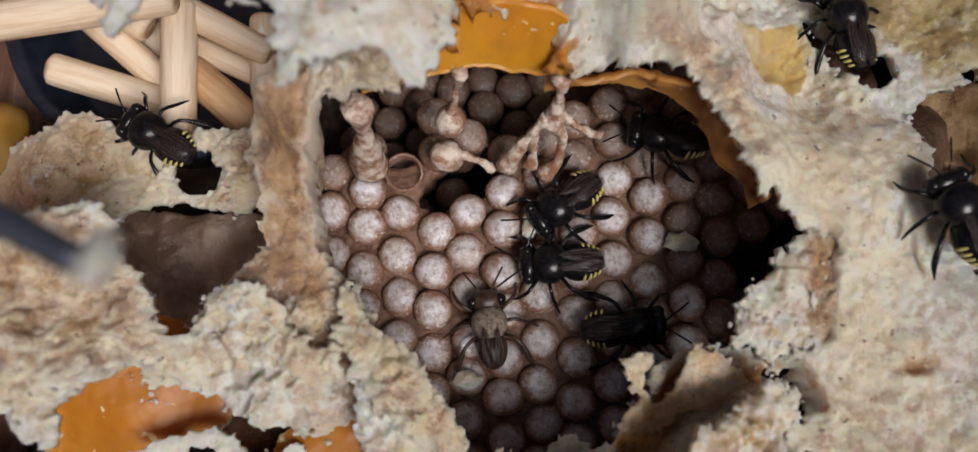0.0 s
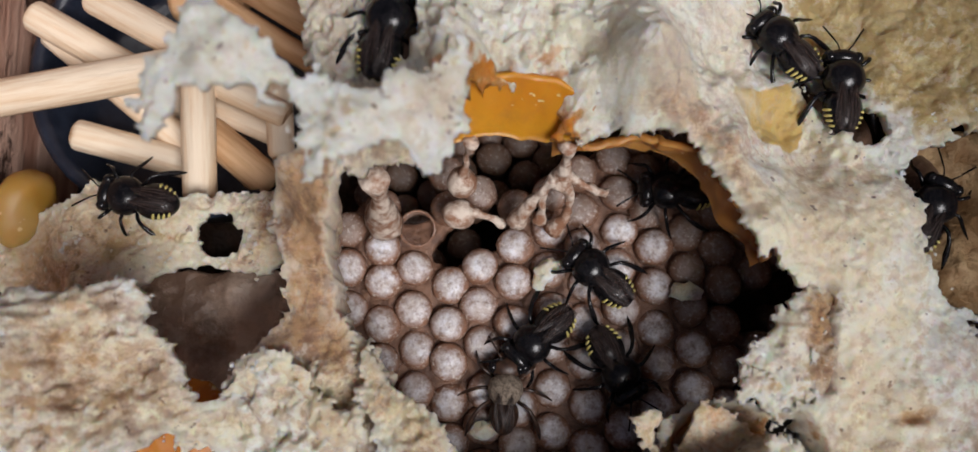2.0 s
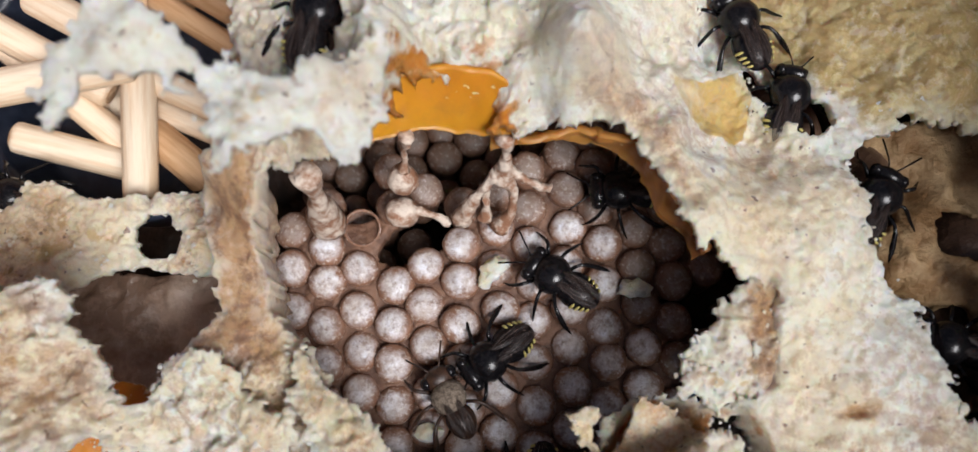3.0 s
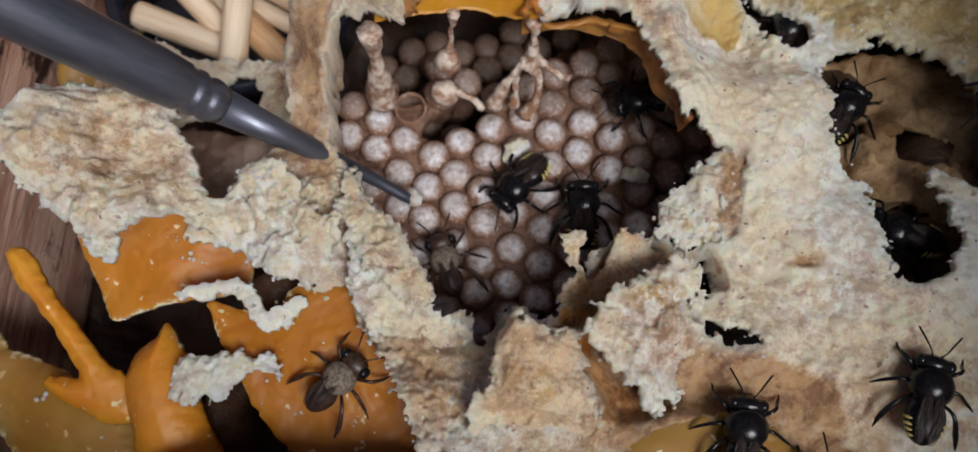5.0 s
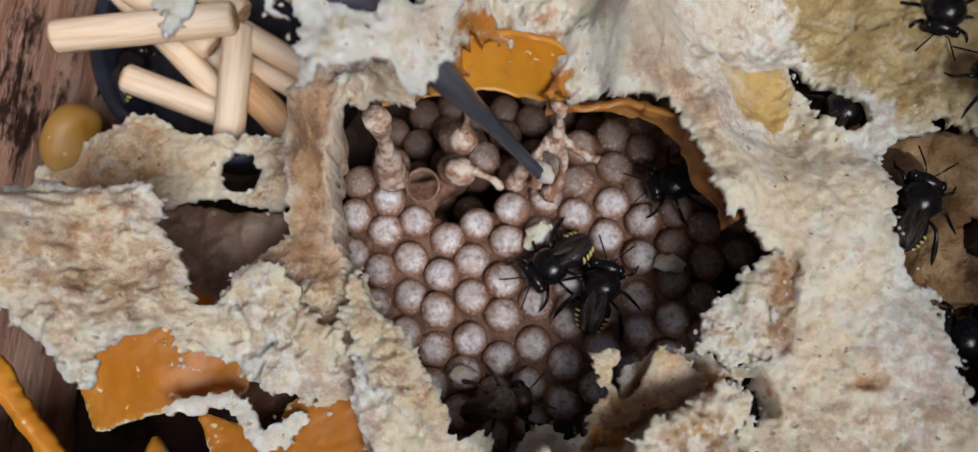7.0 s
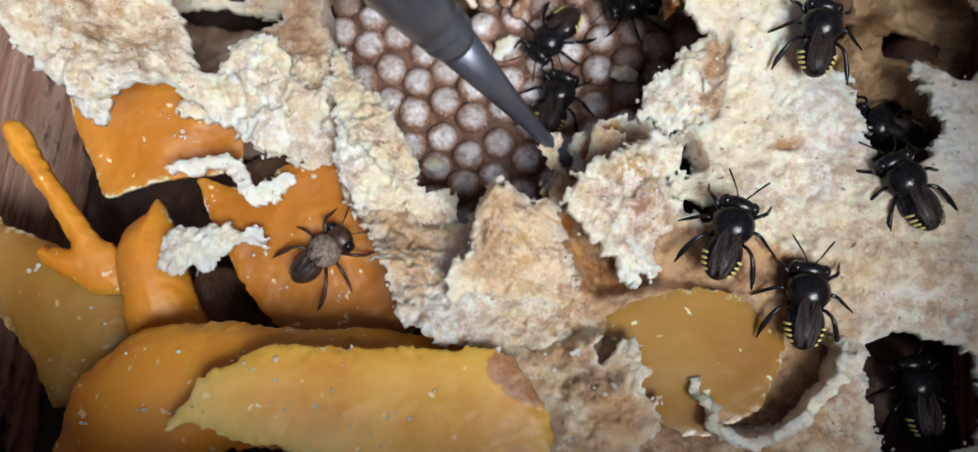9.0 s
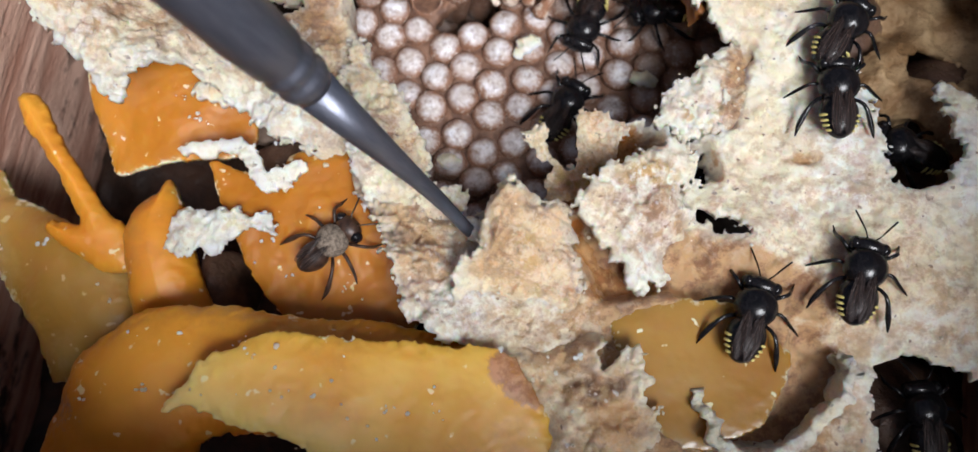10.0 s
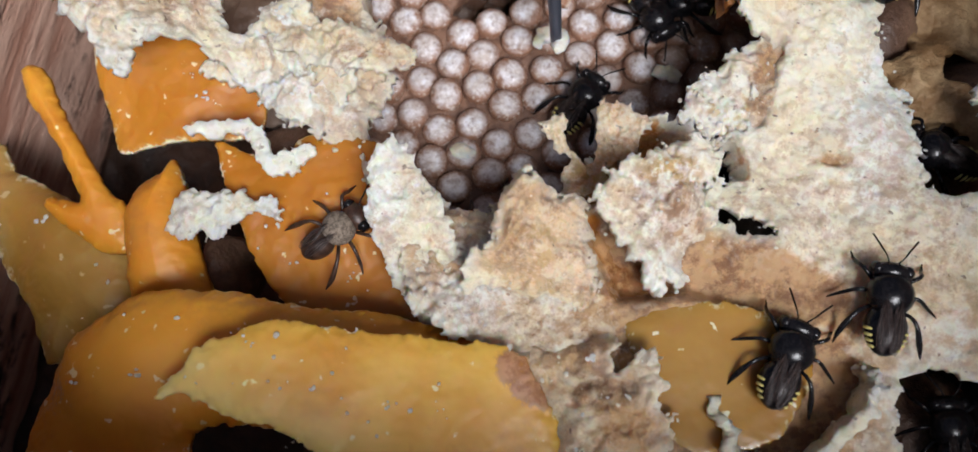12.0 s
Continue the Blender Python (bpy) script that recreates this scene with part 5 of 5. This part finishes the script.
def vein_mesh(side, reach, wide_by, spread_to, stop):
    """One raised vein from the wing root."""
    pts = []
    for k in np.linspace(0.02, stop, 7):
        wide = wide_by * math.sin(math.pi * min(1, 0.14 + k * 0.83)) ** 0.55 * (0.4 + 0.7 * k)
        y = 0.75 - 0.1 * k + wide * spread_to * min(1, 0.3 + k)
        pts.append((-0.4 - reach * k, side * y, 4.13 - 0.75 * k * k - 0.1 * y * y))
    return Shape().tube(pts, 0.03, 5).mesh("vein", BROWN_CHITIN)


def egg(a, b):
    """Bends a ball into an egg: a widens the front, b the rear."""
    return lambda x, y, z: (x, y * (1 + a * x), z * (1 + b * x))


def bee(body, fuzz, striped, label):
    reach, wide_by = (6.3, 1.0) if striped else (4.8, 0.8)
    root = tagged(new("bee"), label, "bee", "bees in the hive")
    part("thorax", Shape().blob((0.1, 0, 2.4), (2.5, 2.6, 2.0) if striped else (2.2, 2.25, 1.9), 24, 16, egg(0.04, 0.0)).rough(0.05, 0.8).mesh("thorax", fuzz), root)
    head = part("head", Shape().blob((2.75, 0, 1.95), (1.15, 2.3, 1.5) if striped else (1.5, 2.0, 1.5), 20, 12).rough(0.03, 0.7).mesh("head", body), root)
    for side in (-1, 1):
        part("eye", Shape().blob((2.85, 1.7 * side, 2.1), (0.85, 0.75, 1.1), 12, 8).mesh("eye", BLACK), head)
        part("antenna", Shape().tube([(3.6, 0.4 * side, 2.3), (4.3, 0.95 * side, 2.9), (5.2, 1.5 * side, 2.7), (6.7, 2.5 * side, 2.3)], [0.11, 0.09, 0.12, 0.12], 6, fine=3).mesh("antenna", body), head)
        wing = part("wing", wing_mesh(side, reach, wide_by), root, "brownish clear folded wing")
        for to, stop in ((0.95, 0.9), (0.3, 0.85), (-0.4, 0.8)):
            part("vein", vein_mesh(side, reach, wide_by, to, stop), wing)
        for k in range(3):
            part("leg", Shape().tube(leg_points(side, k), [0.25, 0.24, 0.36 if k == 2 else 0.22, 0.08], 8, fine=3).rough(0.05, 0.6).mesh("leg", body), root)
    length = 2.9 if striped else 2.3
    tail = part("abdomen", Shape().blob((-1.0 - length, 0, 1.95), (length, 2.35 if striped else 1.85, 1.75), 20, 16, egg(0.14, 0.1)).mesh("abdomen", body), root)
    if striped:
        for n, x in enumerate((-3.9, -4.6, -5.2, -5.8)):
            rad = math.sqrt(max(0.05, 1 - ((x + 3.9) / 2.9) ** 2)) * (1 + 0.13 * (x + 3.9) / 2.9)
            for side in (-1, 1):
                pts = [(x - 0.05 * k, side * 2.36 * rad * math.cos(w), 1.95 + 1.76 * rad * math.sin(w)) for k, w in enumerate(np.linspace(0.0, 0.72, 7))]
                part("stripe", Shape().tube(pts, [0.06, 0.16, 0.18, 0.19, 0.18, 0.16, 0.08], 6).mesh("stripe", YELLOW), tail, "pale yellow band")
    for ob in root.children_recursive:
        ob.data.transform(Matrix.Scale(0.98, 4))
    return root


black_bee = bee(BLACK, BLACK, True, "glossy black stingless bee with pale yellow abdomen stripes")
brown_bee = bee(BROWN_CHITIN, FUZZ, False, "greyish-brown fuzzy older bee with a dark head")


def stand(x, y, z, heading, pitch=0.0, roll=0.0):
    return pose(x * MM, y * MM, z * MM, 0, 0, heading) @ pose(0, 0, 0, roll, -pitch, 0)


def more_bees(ob, label, m):
    b = copy_thing(ob, m)
    return tagged(b, label)


COMB_BEE = "black stingless bee with yellow stripes walking on the brood cells"
CRUST_BEE = "black stingless bee with yellow stripes on the pale wax crust"
bee_a = black_bee
tagged(bee_a, COMB_BEE)
bee_a.matrix_basis = stand(8, 20, 0.5, -145)
bee_b = more_bees(black_bee, COMB_BEE, stand(7, 13, 0.5, -170))
bee_c = more_bees(black_bee, COMB_BEE, stand(17, 6, 0.5, 4))
bee_f = more_bees(black_bee, "black stingless bee in the shade under the crust", stand(22, 29, 0.5, 175))
bee_i = more_bees(black_bee, CRUST_BEE, stand(47, 17, 20, 113))
bee_j = more_bees(black_bee, CRUST_BEE, stand(40, -3, 20, 95))
bee_k = more_bees(black_bee, "black stingless bee with shiny wings beside the feeder", stand(-41, 29, 3, 150))
bee_l = more_bees(black_bee, "black stingless bee on the wax above the brood", stand(-11.2, 41.5, 27, 75))
bee_h = more_bees(black_bee, CRUST_BEE, stand(34, 36, 28, 114))
bee_n = more_bees(black_bee, "black stingless bee peering out of a hole in the wax", stand(38.5, 27.5, 17.2, 30, -25))
bee_r = more_bees(black_bee, "black stingless bee in a dark side cavity", stand(57.5, 8, 8.5, 164))
bee_s = more_bees(black_bee, CRUST_BEE, stand(64, -22, 19, 110))
bee_t = more_bees(black_bee, CRUST_BEE, stand(68, 22, 19, 190))
bee_u = more_bees(black_bee, "black stingless bee beside the shallow honey pool", stand(43, -23, 20, 86))
bee_v = more_bees(black_bee, "black stingless bee in a dark hole by the honey pool", stand(62.5, -26, 9, 102))
bee_d = brown_bee
tagged(bee_d, "greyish-brown fuzzy older bee on the brood cells")
bee_d.matrix_basis = stand(0, 6, 0.5, 98)
bee_e = more_bees(brown_bee, "greyish-brown fuzzy older bee on an orange pot wall", stand(-13.3, -17.4, 11.8, 48, 5))


# ---- the steel probe ----
def steel_probe():
    root = tagged(new("probe"), "dull grey steel probe with a slender bent tip", "hand tool")
    part("tip", Shape().tube([(2.4, 0, -4.2), (1.9, 0, -2.0), (0.9, 0, 0.6), (0.25, 0, 3.5), (0, 0, 8), (0, 0, 16), (0, 0, 27)], [0.75, 0.8, 0.85, 0.95, 1.1, 1.6, 2.3], 16).mesh("tip", STEEL), root)
    prof = [(27, 2.3), (28.4, 2.75), (29, 2.75), (29.4, 2.55), (30, 2.55), (30.4, 2.85), (31, 2.85), (31.4, 2.65), (32, 2.65), (32.5, 3.0), (36, 3.25), (60, 3.6), (150, 3.8), (152, 3.2)]
    part("handle", Shape().tube([(0, 0, z) for z, _ in prof], [r for _, r in prof], 24).mesh("handle", STEEL), root, "round grey handle with two rings")
    part("wax_bit", Shape().blob((2.0, 0.4, -3.6), (2.2, 1.2, 0.9), 12, 8).rough(0.5, 1.0, 3).mesh("wax_bit", WAX), root, "crumb of pale wax stuck to the tip")
    return root


probe = steel_probe()


def probe_pose(tip, ring):
    a, b = Vector(tip) * MM, Vector(ring) * MM
    return Matrix.Translation(a) @ (b - a).to_track_quat("Z", "Y").to_matrix().to_4x4() @ pose(0, 0, 3.2 * MM, 0, 0, 60)


# ---- the flap that the probe tears back ----
TEAR = [(-13, 4), (-8.2, 1), (-3.7, -4.7), (-2.3, -8), (2.3, -8.2), (4.6, -13), (1, -18), (-4, -19), (-7.5, -15), (-11.5, -10), (-13.5, -4)]
torn_flap = wax_piece("torn_flap", "loose ragged pale wax flap at the brood edge", "wax flake", TEAR, (-18, 9, -24, 9),
                      [(-12.6, 3, 16), (-8.5, 0.5, 16.8), (-4, -5, 17), (-2.4, -8, 17.4), (2, -8.6, 14), (4, -13, 12.5), (0.6, -17.4, 12), (-4, -18, 13.5), (-4, -11, 17.5), (-9, -5, 17), (-10, -10, 15.5), (-13, -3, 15)], 1.6, WAX, 0.5, 0.9, 53, ridge=2.2)


EDGE = [(-14.7, 10.2), (-12.2, 7.1), (-8.7, 3.4), (-5.7, -0.4), (-3.5, -4.2), (-2.2, -7.2), (-5.6, -7.4), (-9.6, -5.3), (-13.5, -0.9), (-16, 4.7)]
rolled_flap = wax_piece("rolled_flap", "pale pinkish wax flap along the brood edge", "wax flake", EDGE, (-19, 1, -11, 13),
                        [(-15, 8, 18), (-9, 3, 19), (-3, -6, 18.6), (-10, -4, 18.6), (-14, 2, 18)], 1.2, WAX_PINK, 0.55, 0.6, 57, ridge=1.4)


# ---- everything that moves ----
def bee_walk(ob, rows):
    walk(ob, [(t, stand(x, y, z, h)) for t, x, y, z, h in rows])


def motions():
    bee_walk(bee_a, [(0, 8.3, 20.3, 0.5, -145), (0.5, 8.1, 21.3, 0.5, -162), (1, 7.9, 22, 0.5, -176), (1.5, 10.6, 20, 0.5, -197), (2, 11.6, 19.3, 0.5, -223), (2.5, 14.9, 16.2, 0.5, -235),
                     (3.2, 12, 18.5, 0.5, -200), (3.8, 7, 17, 0.5, -150), (4.5, 6, 10.8, 0.5, -115), (5, 6.3, 12.6, 0.5, -129), (5.5, 7.5, 13.4, 0.5, -137), (6, 8.2, 14.2, 0.5, -139), (6.5, 7.8, 14.3, 0.5, -140),
                     (8.5, 11.1, 17.5, 0.5, -139), (9, 12.3, 19.9, 0.5, -125), (9.5, 11.3, 21.9, 0.5, -114), (10, 14, 22.5, 0.5, -101), (10.5, 17, 23, 0.5, -90), (11, 18.1, 23.1, 0.5, -62),
                     (11.5, 18.4, 23.3, 0.5, -54), (12, 20.9, 24, 0.5, -51)])
    bee_walk(bee_b, [(0, 7.5, 13.3, 0.5, -176), (0.5, 5.9, 12.7, 0.5, -169), (1, 6.2, 12, 0.5, -165), (1.5, 7, 9.7, 0.5, -162), (2, 3.9, 10, 0.5, -140), (2.5, 4, 10.9, 0.5, -127),
                     (3.2, 6.5, 7, 0.5, -160), (3.8, 12.5, 7, 0.5, -220), (4.5, 14.9, 13, 0.5, -257), (5, 16.4, 10.8, 0.5, -267), (5.5, 16, 9.7, 0.5, -267), (6, 15.9, 10.5, 0.5, -264), (6.5, 15.1, 12.2, 0.5, -286),
                     (8.5, 14.7, 12.1, 0.5, -276), (9, 14.5, 11.5, 0.5, -282), (9.5, 14, 11.5, 0.5, -291), (10, 13.3, 10.4, 0.5, -290), (12, 13, 10.2, 0.5, -294)])
    bee_walk(bee_c, [(0, 17.7, 5.8, 0.5, 4), (0.5, 16.5, 5, 0.5, 4), (1, 18.6, 7.4, 0.5, 15), (1.5, 19.2, 8.8, 0.5, 25), (2, 14.7, 6, 0.5, -63), (2.5, 12.5, 0.3, 0.5, -100), (3.3, 10, -11, 0.4, -100), (12, 10, -12, 0.4, -100)])
    bee_walk(bee_d, [(0, 0.2, 6, 0.5, 98), (0.5, 0.6, 4.3, 0.5, 101), (1, 1.6, 3.4, 0.5, 79), (1.5, 3.3, 2.9, 0.5, 60), (2, 0.4, 4.2, 0.5, 86), (2.5, 0.3, 3.7, 0.5, 120), (4.5, -1.4, 3, 0.5, 106),
                     (5, -2.7, 1, 0.5, 111), (5.5, -2.6, 2.8, 0.5, 111), (6, 0.4, -1.6, 0.5, 100), (6.5, 1.1, -1, 0.5, 87), (7, 3, -4, 0.5, 20), (7.3, 5, -7, 0.5, -60), (7.8, 5, -13, 0.2, -90), (12, 5, -13, 0.2, -90)])
    bee_walk(bee_f, [(0, 21, 29.7, 0.5, 169), (1.5, 21.6, 29.5, 0.5, 175), (2.5, 22, 29, 0.5, 178), (5.5, 23.6, 27.5, 0.5, 193), (12, 24, 27, 0.5, 195)])
    bee_walk(bee_i, [(0, 46.9, 16.9, 20, 113), (0.5, 47.6, 15.8, 20, 129), (1, 48.6, 19, 19.6, 135), (1.5, 50.2, 22, 17, 90), (2, 51, 25, 10, 60), (6.7, 51, 25, 9, 60), (7.5, 51, 18, 19, 85), (8.5, 48.6, 15.3, 20, 76),
                     (9, 45.9, 15.6, 20, 84), (9.5, 44.2, 18.7, 20, 97), (10, 45.8, 18.3, 20, 66), (10.5, 47, 18.9, 20, 35), (11, 47.1, 20.4, 20, 20), (12, 46.5, 27, 20, 80)])
    bee_walk(bee_j, [(0, 58, -24, 20, 110), (0.6, 46, -12, 20, 105), (0.9, 40.4, -3, 20.5, 95), (1.2, 34.4, 1.1, 21, 105), (1.5, 35, 2.2, 21, 117), (1.8, 37, -12, 21.2, 60), (2.3, 36, -20, 19.5, 80), (8.5, 35.2, -17.3, 19.8, 86),
                     (9, 36.1, -11.2, 21, 75), (9.5, 39.2, -15.5, 20.2, 67), (10, 38.5, -18.6, 19.2, 79), (10.5, 40.3, -21.1, 19, 78), (11, 39.5, -23.2, 19, 78), (12, 40.5, -22.4, 19, 78)])
    bee_walk(bee_k, [(0, -41.5, 28.9, 2.2, 150), (0.5, -41, 28.2, 2.2, 142), (1, -41.9, 28.2, 2.2, 133), (1.5, -42, 28.5, 2.2, 126), (2, -46.9, 28.9, 3, 169), (2.5, -51.6, 29.3, 2.6, 180), (3.4, -57, 32, -3, 120), (4.2, -60, 42, -9, 80), (12, -60, 44, -10, 80)])
    bee_walk(bee_h, [(0, 30, 50, 12.5, 100), (1, 31.9, 46, 12, 120), (1.5, 30.5, 45.4, 12.5, 125), (2, 33.8, 45.7, 11, 130), (2.5, 34.6, 44.9, 10.5, 140), (3.2, 37, 48, 11.5, 90), (4, 43, 54, 13, 0), (5.8, 57, 57, 14, -60), (6.5, 54.4, 48.6, 13, -100), (12, 56, 47, 13, -110)])
    bee_walk(bee_n, [(0, 40.6, 40.6, 11.5, 105), (1, 39.8, 41, 11.5, 115), (2, 41, 40, 11.5, 85), (2.5, 41.2, 37.7, 11, 75), (4.5, 43, 37, 8.5, 70), (5.5, 43.4, 35.8, 8.5, 65), (12, 43, 35.6, 8.5, 50)])
    bee_walk(bee_s, [(0, 66, -30, 19, 107), (3.8, 60, -17, 19.5, 107), (4.5, 54.7, -14.4, 19.8, 107), (5, 56, -13.4, 19.8, 78), (5.5, 60.5, -11.5, 19.8, 40), (6.5, 66, -10, 19.5, 70), (8.3, 60.3, -8.8, 19.6, 110), (8.5, 59.2, -7.2, 19.6, 102),
                     (9, 56.6, -2.9, 19, 122), (9.5, 47.8, 4.4, 19.8, 104), (10, 45.4, 9.8, 20, 97), (10.5, 48.2, 11, 20, 83), (11, 55, 12.5, 18.5, 42), (11.5, 62, 16, 18, 20), (12, 69, 18, 18, 10)])
    bee_walk(bee_t, [(0, 70, 22, 18, 190), (5.5, 67, 23, 18, 190), (6, 59, 26, 18.5, 185), (6.5, 57, 33.4, 18, 188), (7.2, 60, 38, 17, 110), (12, 66, 44, 16.5, 80)])
    bee_walk(bee_u, [(0, 46, -27, 19.6, 60), (8.2, 43, -24, 18.8, 80), (8.5, 43.1, -23.1, 18.8, 86), (9, 45.4, -17.8, 19.6, 86), (9.5, 49.1, -12.6, 20, 90), (10, 50.1, -12.3, 20, 82), (10.5, 50, -14.4, 20, 90), (12, 49.8, -14.4, 20, 90)])
    walk(probe, [(t, probe_pose(tip, ring)) for t, tip, ring in [
        (0, (-18.4, 5.6, 66), (-50, 15, 74)), (0.2, (-62, 22, 66), (-88, 30, 78)), (3.6, (-62, 40, 70), (-86, 48, 86)), (4.2, (-32, 30, 34), (-54, 34, 54)), (4.5, (-5.4, 23.7, 5), (-27.6, 23.9, 25.1)),
        (5, (-9.7, 10.3, 4), (-29, 13, 26.8)), (5.5, (-3.1, 23.7, 5), (-18.5, 24.7, 30.7)), (6, (-1.3, 24.5, 5), (-13.2, 25.1, 32.5)), (6.5, (-0.3, 22.6, 5), (-17.2, 28, 29.2)), (6.7, (1.8, 23.7, 5), (-12.4, 28, 31)),
        (7.5, (6, 30, 14), (-8, 36, 39)), (8.3, (14.6, 27.1, 8), (4, 31, 35)), (8.5, (17, 14, 7), (9, 18, 35)), (9, (15.2, -1.3, 14), (3.7, 0.2, 41)), (9.2, (7.3, -4.5, 9), (-3.5, -1.1, 34)), (9.5, (4.6, 11.5, 6), (2.4, 13, 36)), (10, (3, -12.7, 17), (-10.6, -8.3, 43)),
        (10.2, (-3, -8, 17.5), (-20, -4, 42)), (10.3, (-5, -15, 20), (-24, -10, 43)), (10.4, (-7, -18.5, 21), (-28, -13, 42)), (10.5, (-7.4, 2, 16), (-22, 6, 41)), (10.7, (1.5, 0.7, 10), (-10.9, 0.6, 37.3)), (11, (-9.4, -7.1, 18), (-27.2, -4.7, 42)),
        (11.35, (-14, 24, 30), (-28, 32, 55)), (11.5, (-12, 22, 34), (-26, 30, 59)), (11.7, (-19, -1, 20), (-38, 3, 43)), (11.88, (-10, 20, 30), (-24, 28, 54)), (12, (8, 16, 10), (2, 26, 38))]])
    upright = Matrix.Translation(Vector((16.4, -4.6, 16.4)) * MM) @ Matrix.Rotation(radians(24), 4, Vector((0.56, 0.83, 0))) @ pose(0, 0, 0, 0, 0, -16) @ Matrix.Translation(Vector((-15, 6, -16)) * MM)
    walk(wax_curl, [(0, upright), (8.9, upright), (9.1, pose(0.8 * MM, -1.2 * MM, -0.6 * MM, 6, 4, 0)), (9.4, pose(0, 0, 0)), (12, pose(0, 0, 0))])
    def rolled(dx, dy, dz, rx, ry, rz):
        return Matrix.Translation(Vector((-9 + dx, 1 + dy, 18 + dz)) * MM) @ pose(0, 0, 0, rx, ry, rz) @ Matrix.Translation(Vector((9, -1, -18)) * MM)

    walk(rolled_flap, [(0, pose(0, 0, 0)), (10.8, pose(0, 0, 0)), (11.05, rolled(-2.5, 1.5, 2.5, 6, -12, 10)), (11.35, rolled(-9, 4.4, 2.4, 4, -4, 42)), (12, rolled(-9.6, 4.2, 1.6, 2, -2, 46))])
    rest, turned = pose(0, 0, 0), pose(4.5 * MM, -10.0 * MM, 2.6 * MM) @ Matrix.Translation(Vector((-4, -9, 17)) * MM) @ pose(0, 0, 0, 14, 10, 4) @ Matrix.Translation(Vector((4, 9, -17)) * MM)
    walk(torn_flap, [(0, rest), (10.2, rest), (10.32, pose(2 * MM, -4 * MM, 1.6 * MM)), (10.45, turned), (12, turned)])


motions()
